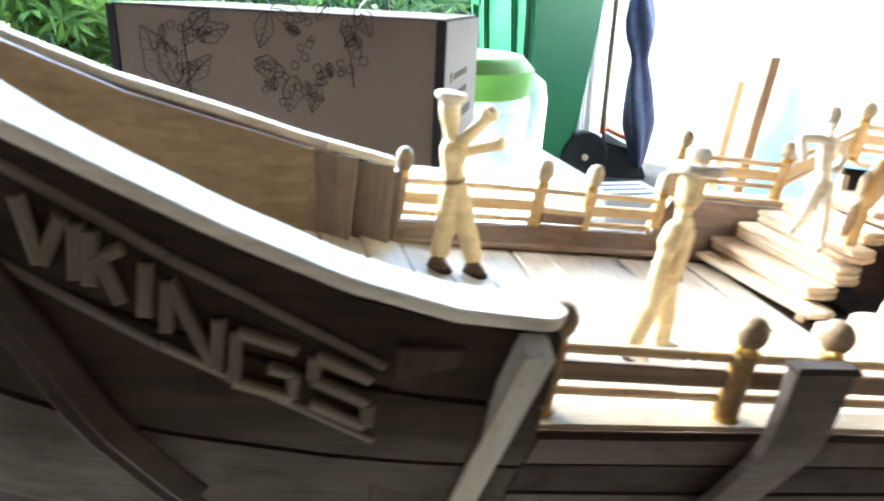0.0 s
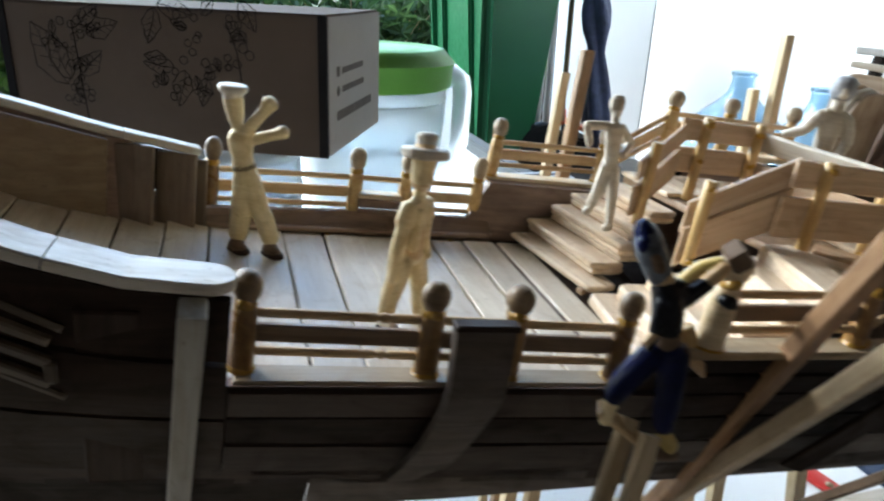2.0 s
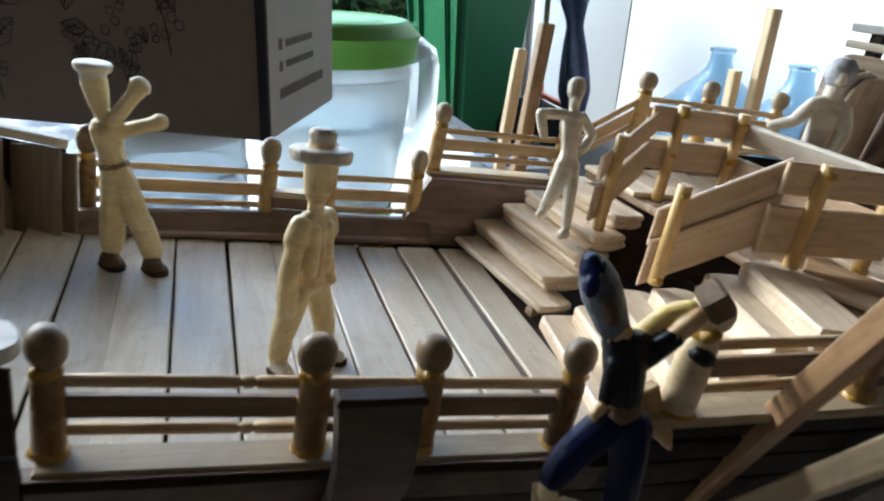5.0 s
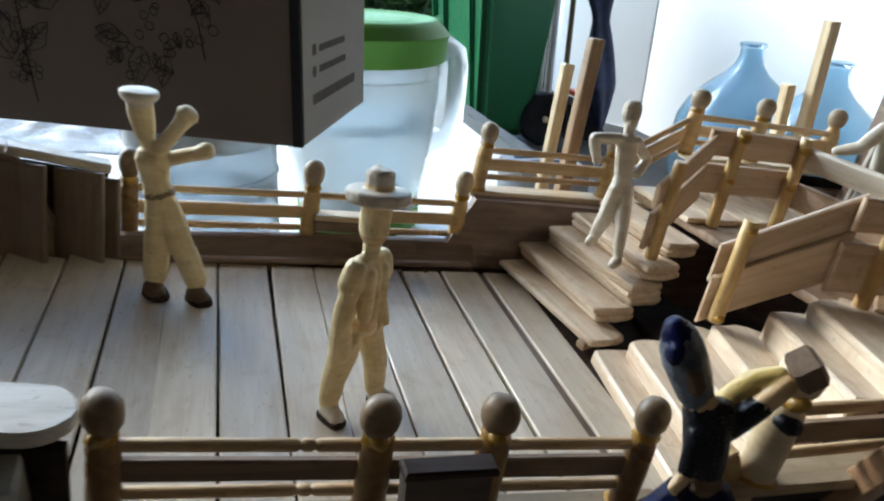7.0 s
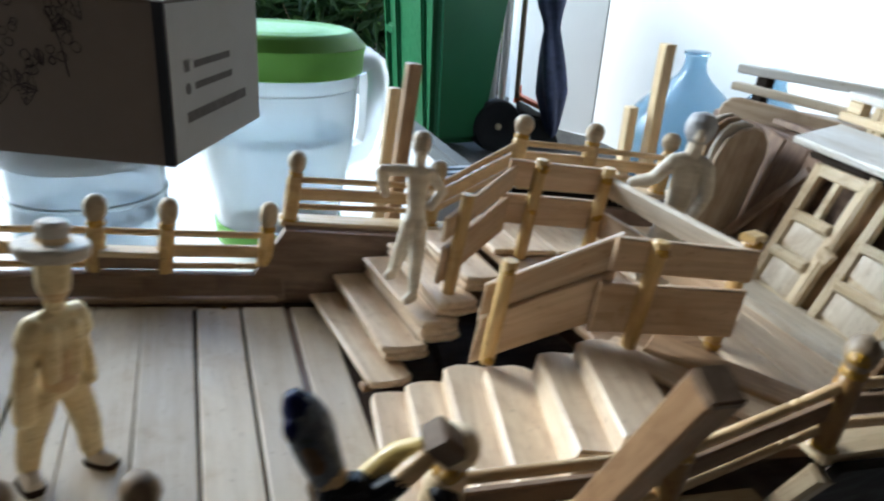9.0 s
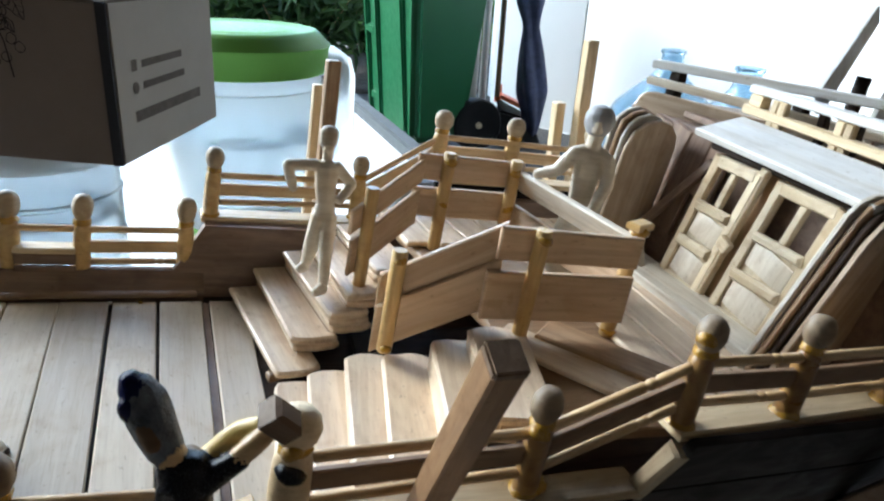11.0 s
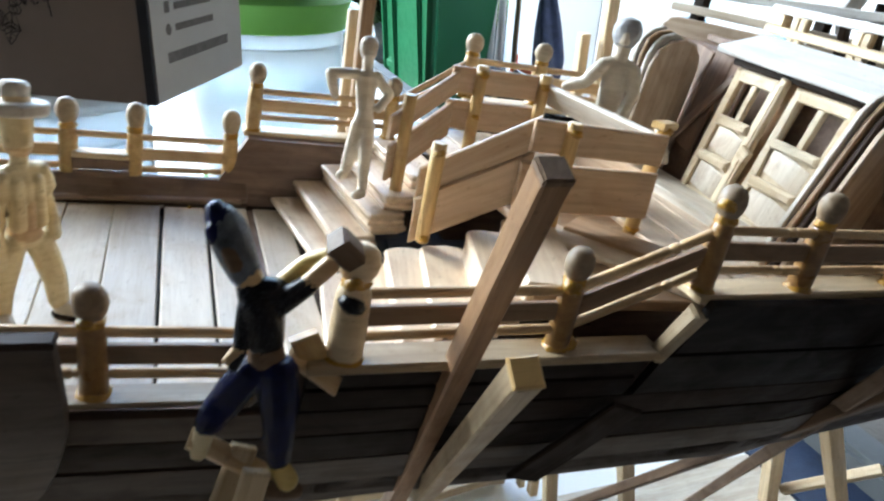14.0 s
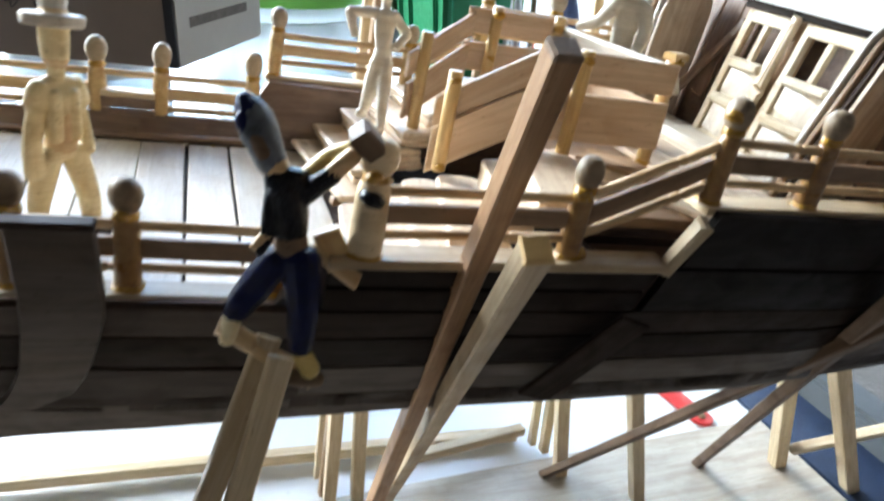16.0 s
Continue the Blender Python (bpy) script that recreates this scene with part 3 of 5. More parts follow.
for xa, mat in ((-67.8, UMBERW), (-57.0, UMBERW)):
    q = (xa + 67) * 0.38
    stick("bulwark_board", (xa + 5.0, 30.5 + q, DECK_Z), (xa + 5.0, 34.2 + q, pw(FAR_TOP, xa + 5) - 1), 10.9, 1.5, mat, hull, up=(-0.3, -1, 0))
stick("bulwark_board", (-47.6, 36.9, DECK_Z), (-47.6, 40.2, -5.2), 7.6, 1.4, UMBERW, hull, up=(-0.3, -1, 0))
# near bulwark, inside
for xa in (-138, -126, -114, -102, -90, -78, -66, -54):
    zt = pw(NEAR_TOP, xa + 5) - 1
    stick("bulwark_board", (xa + 5, hull_y(xa + 5, -25, -1) + 3.5, DECK_Z), (xa + 5, hull_y(xa + 5, zt, -1) + 3.5, zt), 11, 1.2, PLY, hull, up=(0, 1, 0))

# name board and its letters of stick ends, bent along the side
def on_side(x, z, out):
    return (x, hull_y(x, z, -1) - out, z)


LETTERS = {"V": (((0, 1), (0.5, 0)), ((1, 1), (0.5, 0))), "I": (((0.5, 0), (0.5, 1)),), "K": (((0, 0), (0, 1)), ((0, 0.45), (1, 1)), ((0.25, 0.6), (1, 0))),
           "N": (((0, 0), (0, 1)), ((0, 1), (1, 0)), ((1, 0), (1, 1))), "G": (((1, 1), (0, 1)), ((0, 1), (0, 0)), ((0, 0), (1, 0)), ((1, 0), (1, 0.5)), ((1, 0.5), (0.55, 0.5))),
           "S": (((1, 1), (0, 1)), ((0, 1), (0, 0.5)), ((0, 0.5), (1, 0.5)), ((1, 0.5), (1, 0)), ((1, 0), (0, 0)))}
base = [(-116, 8), (-110, 4.5), (-102, 1), (-96, -2.5), (-93, -5), (-84, -12), (-74, -14.5), (-66, -18), (-60, -20)]
tilt = -0.45
for ch, x0, w in (("V", -110.2, 4.8), ("I", -104.6, 1.6), ("K", -102.2, 3.6), ("I", -96.7, 1.6), ("N", -93.3, 6.4), ("G", -84.5, 8), ("S", -74, 8.2)):
    for (ax, ay), (bx, by) in LETTERS[ch]:
        pa, pb = (x0 + ax * w, ay), (x0 + bx * w, by)
        A = on_side(pa[0], pw(base, pa[0]) + pa[1] * 7.6, 2.7)
        B = on_side(pb[0], pw(base, pb[0]) + pb[1] * 7.6, 2.7)
        stick("letter_bar", A, B, 1.9, 1.6, LETTER, hull, up=(0, -1, -0.3), wob=0.1)
# lath over and under the name
for dz in (10.0, -3.0):
    for x0, x1 in ((-118, -94), (-94, -64)):
        stick("name_lath", on_side(x0, pw(base, x0) + dz, 2.0), on_side(x1, pw(base, x1) + dz, 2.0), 1.6, 1.0, LETTER, hull, up=(0, -1, -0.3))

# two bent dark strips painted in for the shadow gap along the bow
BOW_GAP = [(-150, 34), (-132, 18), (-114, 3), (-104, -14), (-94, -30), (-86, -42)]
for out, zoff, mat in ((1.7, 0, DARKWOOD), (1.4, -4.2, DARKWOOD)):
    pts = []
    for k in range(25):
        xa = -150 + 61 * k / 24
        za = sum(pw(BOW_GAP, xa + d) for d in (-6, -3, 0, 3, 6)) / 5 + zoff
        pts.append(on_side(xa, za, out))
    cap_strip("bow_ledge", pts, 2.6, 4.2, mat, hull)
# boards standing against the side
bm = bmesh.new()
rows = []
for z, xl, xr in ((-4.6, -0.3, 12.2), (-9, 0.2, 12.6), (-17, 0.9, 13.2), (-22, 0.8, 13.0), (-26.5, 0.3, 12.1), (-33.5, -0.8, 10.4), (-38, -2.2, 8.8), (-41.5, -3.6, 7.0), (-45.5, -6.2, 0.5)):
    y = pw([(-46, -50.6), (-20, -59.4), (-5, -60.4)], z)
    rows.append([bm.verts.new((x * MM, (y + o) * MM, z * MM)) for x, o in ((xl, 0), (xl + 0.4, -0.9), ((xl + xr) / 2, -1.1), (xr - 0.4, -0.9), (xr, 0), (xr, 1.0), (xl, 1.0))])
for r0, r1 in zip(rows, rows[1:]):
    for k in range(7):
        bm.faces.new((r0[k], r0[(k + 1) % 7], r1[(k + 1) % 7], r1[k]))
bm.faces.new(rows[0])
bm.faces.new(rows[-1])
part("side_board", bm, LIGHTENED, hull, "curved grey board with a dark top edge standing against the side")
stick("board_edge", (-0.4, -60.3, -4.0), (12.3, -60.3, -4.0), 3.4, 1.4, DARKWOOD, hull)
stick("side_board", (-57.5, -54.6, -5), (-57.5, -45.5, -46), 10, 1.4, DARKWOOD, hull, up=(0, -1, -0.3))
stick("side_board", (112, -64.5, -20), (100, -54, -47), 9, 1.4, HULL, hull, up=(0, -1, -0.3))

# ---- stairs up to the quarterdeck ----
# dark sheet under the treads, the hatch's shade put into its colour
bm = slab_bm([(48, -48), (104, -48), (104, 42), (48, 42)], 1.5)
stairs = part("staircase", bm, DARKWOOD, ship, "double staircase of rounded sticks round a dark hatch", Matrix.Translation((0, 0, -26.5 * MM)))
before = set(bpy.data.objects)
def tread(edge_a, edge_b, z, w, layers, ra, rb):
    """A step of rounded sticks laid in layers; its front edge runs from edge_a to edge_b."""
    a, b = Vector((*edge_a, 0)), Vector((*edge_b, 0))
    side = Vector((0, 0, 1)).cross(b - a).normalized() * w / 2
    if side.x < 0:
        side = -side
    for j in range(layers):
        d = Vector((0.5 * j * random.uniform(0.4, 1.4), 0, z - 0.95 - 1.95 * j))
        stick("step", a + side + d, b + side + d, w, 1.9, STEP, None, ra=ra, rb=rb, wob=0.4, bev=0.5)
    return side


for edge_a, edge_b, z, w, layers in (((54.5, 40), (61.3, -3.5), -21.7, 11.5, 1), ((61.4, 43.5), (66.2, 3.6), -17.3, 11.2, 2), ((68.8, 43), (74.2, 5.2), -11.4, 11.2, 3), ((75.2, 43), (78.6, 7), -6.9, 11.2, 2), ((83, 43), (86.5, 12), -2.6, 11.2, 2)):
    side = tread(edge_a, edge_b, z, w, layers, 0, 1.6)
    drop = 1.95 * layers + 2.0
    if layers > 1:
        stick("riser", Vector((edge_a[0] + 1.6, edge_a[1], z - drop)), Vector((edge_b[0] + 1.6, edge_b[1] + 2.5, z - drop)), 4.4, 1.6, BEAM, None, up=(-1, -0.12, 0))
for edge_a, edge_b, z, rise in (((61.2, -4.2), (55.2, -48), -22.3, 2.4), ((67.7, -7.2), (61.5, -49), -17.8, 4.4), ((75.4, -8), (67.6, -49.5), -13.1, 4.7), ((81.8, -14.2), (73.9, -50.5), -9.2, 3.9), ((89.9, -19.8), (82.4, -51.5), -2.3, 6.8), ((96.6, -22.4), (88.8, -54), 2.3, 4.5)):
    tread(edge_a, edge_b, z, 12.6, 1, 2.6, 0)
    stick("riser", (edge_a[0] + 1.1, edge_a[1] - 1.2, z - 1.2 - rise / 2), (edge_b[0] + 1.1, edge_b[1], z - 1.2 - rise / 2), rise, 1.8, STEP, None, up=(-1, 0.2, 0), wob=0.3)
    stick("end_block", (edge_b[0] + 3, edge_b[1] + 3.2, z - 1.2 - rise / 2), (edge_b[0] + 9, edge_b[1] + 2.4, z - 1.2 - rise / 2), rise, 3.6, PANEL, None, up=(0, -1, 0), wob=0.3)
adopt(stairs, before)

# ---- quarterdeck ----
bm = slab_bm([(96, 46), (104, -18), (97, -56), (168, -60), (235, -56), (235, 44), (168, 48)], 2.4)
quarterdeck = part("quarterdeck", bm, BEAM, ship, "quarterdeck laid with craft sticks", Matrix.Translation((0, 0, -1.4 * MM)))
before = set(bpy.data.objects)
for k in range(7):
    xc = 136 + k * 10.6 + 0.4
    if xc < 172:
        stick("plank", (xc - 0.8, -57, 0.6), (xc + 0.8, 45, 0.6), 10.2, 1.6, STEP, None, wob=0.25)
stick("plank", (104, -24, 0.7), (131, -57, 0.7), 9.5, 1.6, STEP, None, wob=0.3)
# darker wood here, mostly in place of the shadow on this plank
stick("plank", (114, -24.5, 1.6), (135, -48, 1.6), 9.5, 1.6, BEAM, None, wob=0.3)
for k in range(4):
    stick("plank", (102 + k * 9.5, 22, 0.6), (100 + k * 9.5, 47, 0.6), 9, 1.6, STEP, None, wob=0.25)
adopt(quarterdeck, before)

def raked(name, a, b, w, h, material, parent, up):
    """A sloping board whose ends are cut upright."""
    m, length = along(a, b, up)
    L = length / MM
    d = Vector(b) - Vector(a)
    k = d.z / math.hypot(d.x, d.y) * (1 if up[1] < 0 else -1)
    out = [(x + y * k + random.uniform(-0.15, 0.15), y) for x, y in ((L / 2, -w / 2), (L / 2, w / 2), (-L / 2, w / 2), (-L / 2, -w / 2))]
    return part(name, slab_bm(out, h, 0.35), material, parent, "", into(parent, m), 35)


# guard of boards round the hatch
bm = bmesh.new()
# the guard's base is a dark sheet coloured as the shade down the hatch
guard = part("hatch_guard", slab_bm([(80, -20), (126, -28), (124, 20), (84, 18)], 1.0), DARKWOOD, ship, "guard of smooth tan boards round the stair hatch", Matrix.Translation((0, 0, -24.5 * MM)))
before = set(bpy.data.objects)
# near side: two sloping, two level boards, and three stanchions
raked("guard_board", (79, -12.5, 4.4), (101, -22.6, 21.4), 7.2, 1.6, PANEL, None, up=(-0.35, -1, 0))
raked("guard_board", (79, -13.5, -4.0), (101, -23.3, 12.5), 9.5, 1.6, PANEL, None, up=(-0.35, -1, 0))
stick("guard_board", (99, -24, 21.8), (130, -29, 22.2), 7.2, 1.6, PANEL, None, up=(-0.15, -1, 0))
stick("guard_board", (97.5, -24.4, 10.2), (130, -29.5, 11.4), 11, 1.6, PANEL, None, up=(-0.15, -1, 0))
for px, py, z0, z1 in ((81.5, -16.2, -8, 16), (107, -27, -2, 26)):
    rod("stanchion", (px, py, z0), (px, py, z1), 1.7, STANCH, None)
# far side
raked("guard_board", (78.4, 12.6, 9.9), (98.5, 22.5, 21.6), 5.4, 1.6, PANEL, None, up=(-0.4, 1, 0))
raked("guard_board", (79.4, 13.4, 0.2), (98.5, 23, 11.4), 8.4, 1.6, PANEL, None, up=(-0.4, 1, 0))
stick("guard_board", (97, 23.4, 22.3), (125, 18.4, 23.2), 6.8, 1.6, PANEL, None, up=(0.15, 1, 0))
stick("guard_board", (97, 24, 12.4), (125, 19, 13.6), 8.0, 1.6, PANEL, None, up=(0.15, 1, 0))
for px, py, z0, z1 in ((83, 13.2, -10, 19), (104.5, 20.6, 0, 27), (122, 17.2, 0, 27.3)):
    rod("stanchion", (px, py, z0), (px, py, z1), 1.7, STANCH, None)
# after side
stick("guard_board", (124, 18, 22), (131, -28.5, 22), 6.8, 1.6, CAP, None, up=(1, 0.15, 0.5))
stick("guard_board", (124, 17, 12), (131, -28, 12), 6.8, 1.6, PANEL, None, up=(1, 0.15, 0))
rod("stanchion", (131, -25, 0), (131, -25, 27), 1.8, STANCH, None)
stick("stanchion_cap", (128.5, -26, 27), (134, -24, 27), 3.4, 1.8, STANCH, None)
adopt(guard, before)

# ---- cabin front with its double door ----
cabin = part("cabin", slab_bm([(174, 46), (174, -58), (235, -54), (235, 42)], 42, 0.6), INNER, ship, "cabin of dark sticks below the upper deck", Matrix.Translation((0, 0, 20.5 * MM)))
before = set(bpy.data.objects)
LEAN = -7.5
for k in range(5):
    y = 42 - k * 8.4
    z = pw([(0, 36), (1.8, 34), (20.6, 6), (24, 0), (50, 0)], y)
    stick("wall_board", (172.4, y + LEAN * z / 41, z), (172.4, y + LEAN, 41), 8.2, 1.4, INNER, None, up=(-1, 0, 0))
stick("wall_board", (171.4, -12.6, 1), (171.4, -12.6 + LEAN, 40), 7.5, 1.4, BEAM, None, up=(-1, 0, 0))
stick("slant_lath", (166, 20.8, 6), (171.2, 2.2, 35.5), 2.8, 1.6, INNER, None, up=(-1, 0, 0), wob=0.3)
stick("lintel", (170.5, 2, 40.5), (170.5, -48, 40.5), 3.6, 2.6, DARKWOOD, None)
stick("sill_board", (161.5, 22, 2.4), (164.5, -54, 2.4), 13, 2.6, CAP, None, wob=0.3)
# side cheeks with round tops
for yy, mats in ((24, (CAP, BEAM, CAP, CHEEK)), (-44, (CAP, BEAM, GREY, CHEEK))):
    for k, mat in enumerate(mats):
        w = (18 if yy > 0 else 23) if k == 3 else 15
        sh = 0.9 * k + (w - 15) / 2
        y = yy + 1.5 - k * 1.65
        x0, x1 = (158.0 + sh, 157.6 + sh) if yy > 0 else (160 + sh, 170 + sh * 0.85)
        stick("cheek_board", (x0, y, 0.5), (x1, y - 4.5, 44.5 - k * 0.7), w, 1.5, mat, None, up=(0.1, -1, 0), rb=8.5 if k == 3 else 6.5, wob=0.3)
adopt(cabin, before)


def door_leaf(yb, w, label):
    """A panelled leaf with two small openings above, in the plane of the cabin front."""
    z0, z1 = 1.4, 38.6
    P = lambda u, v, o=0.0: (168.6 - o, yb + LEAN * v - u, z0 + (z1 - z0) * v)
    leaf = stick("door", P(w / 2, 0.0), P(w / 2, 0.62), w - 2, 0.9, DOORW, ship, up=(-1, 0, 0), label=label)
    keep = set(bpy.data.objects)
    for u in (1.2, w - 1.2):
        stick("stile", P(u, 0, 0.5), P(u, 1, 0.5), 2.7, 2.0, DOORW, None, up=(-1, 0, 0), wob=0.25)
    stick("mullion", P(w / 2, 0.62, 0.4), P(w / 2, 1, 0.4), 2.2, 1.7, DOORW, None, up=(-1, 0, 0))
    for v, th in ((0.035, 2.8), (0.97, 3.0)):
        stick("door_rail", P(1.5, v, 0.6), P(w - 1.5, v, 0.6), th, 2.0, DOORW, None, up=(-1, 0, 0))
    for v in (0.345, 0.63):
        stick("moulding", P(1.6, v, 1.4), P(w - 2.2, v, 1.4), 2.8, 2.4, DOORW, None, up=(-1, 0, 0), wob=0.3, bev=0.7)
    for v0, v1 in ((0.08, 0.29), (0.4, 0.58)):
        stick("door_panel", P(w / 2, v0, 0.7), P(w / 2, v1, 0.7), w - 6.2, 0.6, DOORP, None, up=(-1, 0, 0), wob=0.15)
    adopt(leaf, keep)
    return leaf


door_leaf(5.2, 16.2, "pale cabin door leaf with two small window openings")
d2 = door_leaf(-15.8, 19.0, "pale cabin door leaf with two small window openings")
keep = set(bpy.data.objects)
stick("latch", (166.6, -13.6, 20), (166.6, -17.4, 18.6), 3.4, 2.0, DOORW, None, up=(-1, 0, 0))
stick("door_post", (168.4, -10.8, 1), (168.4, -10.8 + LEAN, 40), 2.2, 2.2, DOORW, None, up=(-1, 0, 0))
adopt(d2, keep)
porch = stick("porch_roof", (172.0, 5.0, 44.8), (172.0, -50, 44.0), 15.5, 2.0, WASH, ship, up=(-0.32, 0, 1), label="whitish board over the cabin doors", wob=0.4)

# ---- upper deck rails over the cabin ----
bm = slab_bm([(178, 46), (178, -58), (240, -54), (240, 42)], 2.0)
upper = part("upper_deck", bm, INNER, ship, "upper deck with rough rails", Matrix.Translation((0, 0, 43.2 * MM)))
before = set(bpy.data.objects)
stick("upper_rail", (176, 43, 54.4), (210, -26, 59.0), 4.2, 2.6, WASH, None, wob=0.3)
stick("upper_rail", (175, 42, 49.5), (208, -26, 50.5), 3.6, 2.4, CAP, None, wob=0.3)
stick("upper_wall", (171.5, 41, 41.6), (206, -24, 42.6), 10.5, 2.4, CHEEK, None, up=(-0.9, 0.4, 0), ra=5)
stick("rail_block", (180, 36, 44), (180, 36, 54), 4.5, 3, HULL, None, up=(1, 0, 0))
stick("rail_block", (196, 3, 44), (196, 3, 55), 4, 3, HULL, None, up=(1, 0, 0))
stick("upper_rail", (184.5, 10, 55), (181, -52, 55.5), 4.8, 2.2, WASH, None, wob=0.4, ra=1)
stick("upper_rail", (184, 9.5, 49.5), (180.5, -52, 49.5), 4.0, 2.4, PALE, None, wob=0.4)
stick("rail_block", (184, 8, 52.3), (183.6, 3.5, 52.3), 3.2, 3.2, PALE, None)
for yy in (-1, -3.6, -22, -24.6, -46):
    stick("baluster", (183 + yy * 0.04, yy, 44), (183 + yy * 0.04, yy, 54), 2.4, 2.2, PALE, None, up=(1, 0, 0))
for yy in (-6, -16, -27):
    stick("strut", (196, yy, 45), (186, yy - 7, 55), 2.8, 2.2, GREY, None, up=(0, -1, 0))
stick("gable_board", (201, 3, 54.5), (280, 60, 82), 6.5, 2.0, WASH, None, up=(0.2, -1, 0.2))
stick("gable_board", (218, -2, 48), (290, 48, 72), 5.5, 2.0, CAP, None, up=(0.2, -1, 0.2))
stick("gable_wall", (228, 2, 42), (296, 49, 62), 22, 1.5, INNER, None, up=(0.2, -1, 0.2))
rod("peg", (236, 20, 44), (236, 20, 62), 2.2, HULL, None)
adopt(upper, before)

# drops of glue at the joints, and a wedge on the deck
def glue_drop(parent, at, r, mat=GLUE):
    bm = lathe_bm([(0, -r * 0.5), (r * 0.8, -r * 0.35), (r, 0), (r * 0.75, r * 0.5), (0, r * 0.7)], 10, random.uniform(0.7, 1.2), r * 0.12)
    m = Matrix.Translation(Vector(at) * MM) @ Euler((random.uniform(-0.5, 0.5), random.uniform(-0.5, 0.5), random.uniform(0, 3))).to_matrix().to_4x4()
    return part("glue_drop", bm, mat, parent, "", into(parent, m), 60)


for at, r in (((107, -27.8, 24), 1.7), ((107, -28.3, -0.5), 2.4), ((131, -26, 25.5), 2.2), ((131, -25.5, 1), 2.0), ((81.5, -17, -7), 1.8), ((81.5, -17, 14), 1.5), ((122, 16.6, 24), 1.9), ((122, 16.5, 14), 1.6),
              ((104.5, 19.6, 25), 1.8), ((104.5, 20, 13), 1.5), ((83, 13.6, 17), 1.6), ((83, 14, -4), 2.0)):
    glue_drop(guard, at, r)
glue_drop(hull, (52.9, -64.6, 4.4), 2.3, BLACK)
glue_drop(hull, (52.6, -65.2, 8.0), 1.9)
glue_drop(hull, (115.9, -66.2, 24.0), 2.0)
glue_drop(hull, (91.6, -63.6, 6.6), 1.9)
glue_drop(hull, (94.6, -61.4, -6.6), 2.8)
glue_drop(hull, (-36.2, -50.4, -5.5), 1.7)
glue_drop(hull, (-1.4, -52.6, -5.6), 1.7)
glue_drop(hull, (15.4, -53.6, -5.4), 1.5)
PASTE = plain("whitish_glue", (0.62, 0.56, 0.47), 0.3, 0, 0.15, 200, 0.3, 0.0004)
for k in range(7):
    glue_drop(quarterdeck, (random.uniform(104, 130), -31 + random.uniform(-1, 1), -0.3), random.uniform(0.5, 0.9), PASTE)
for k in range(5):
    glue_drop(deck, (random.uniform(-36, 46), 37.5 + random.uniform(-1, 1), DECK_Z + 0.1), random.uniform(0.4, 0.8), GLUE if k % 2 else PASTE)
stick("wedge", (60.0, -1.5, -23.8), (64, -0.2, -23.6), 2.6, 2.2, BEAM, deck, wob=0.3)

# ---- shipyard timber ----
def beam(name, a, b, w, h, mat, label, up=(0, 0, 1), cat="timber", group="props under the ship"):
    m, L = along(a, b, up)
    ob = part(name, slab_bm(bar_outline(L / MM, w, 0, 0, 0.2), h, 0.4), mat, None, label, SHIP @ m, 30)
    return tagged(ob, label, cat, group)


TABLE_Z = -0.205


def ground_end(a, b):
    """b drawn out or cut so that the timber ends on the table."""
    A, B = SHIP @ (Vector(a) * MM), SHIP @ (Vector(b) * MM)
    k = (TABLE_Z + 0.003 - A.z) / (B.z - A.z)
    return SHIP.inverted() @ (A + (B - A) * k) / MM


def prop(a, b, w, h, mat, label, up=(1, 0, 0), **k):
    return beam("prop", a, ground_end(a, b), w, h, mat, label, up, **k)


pole = prop((69.3, -84.0, 33.8), (76.0, -46.5, -50), 4.4, 4.2, POLEW, "square brown prop with a dark sawn end")
bm = bmesh.new()
bmesh.ops.create_cube(bm, size=1)
bmesh.ops.scale(bm, vec=(0.0014, 0.00445, 0.00425), verts=bm.verts)
bmesh.ops.bevel(bm, geom=bm.edges, offset=0.0003, segments=2, affect="EDGES")
part("sawn_end", bm, UMBER, pole, "dark sawn end", Matrix.Translation((min(v.co.x for v in pole.data.vertices) - 0.0003, 0, 0)))
stout = prop((70.2, -88.6, 8), (83.3, -42.5, -60), 4.4, 4.4, DIMSTRIP, "stout tan prop with a yellow sawn end leaning under the hull")
part("sawn_end", slab_bm([(-2.25, -2.25), (2.25, -2.25), (2.25, 2.25), (-2.25, 2.25)], 1.0, 0.3), STANCH, stout, "yellow sawn end", Matrix.Translation((min(v.co.x for v in stout.data.vertices) - 0.0002, 0, 0)) @ Matrix.Rotation(radians(90), 4, "Y"))
prop((-44.4, -60.0, -1.5), (-46, -43, -50), 4.8, 4.6, GREYCAP, "greyish white prop beside the bow")
prop((82.6, 68, 39), (84, 66, -50), 4.2, 4.2, BEAM, "brown post standing behind the ship")
prop((81.6, 80, 29), (83, 78, -50), 3.6, 3.6, PALE, "pale post standing behind the ship")
prop((171, 73.5, 56), (177, 71.5, 0), 4.2, 4.2, PALE, "pale square post standing behind the ship")
prop((167, 78, 33), (171, 77, 0), 4.2, 3.6, PALE, "short pale post standing behind the ship")
beam("brace", (187.4, -73.0, -10), (189.5, 49.3, -183.0), 5.5, 3.5, UMBER, "brown flat brace leaning under the stern", up=(0, -1, 0))
beam("brace", (174.0, -72.4, -7), (268.4, 37.6, -173.5), 5.5, 4, UMBER, "dark brown brace leaning under the stern", up=(0, -1, 0))
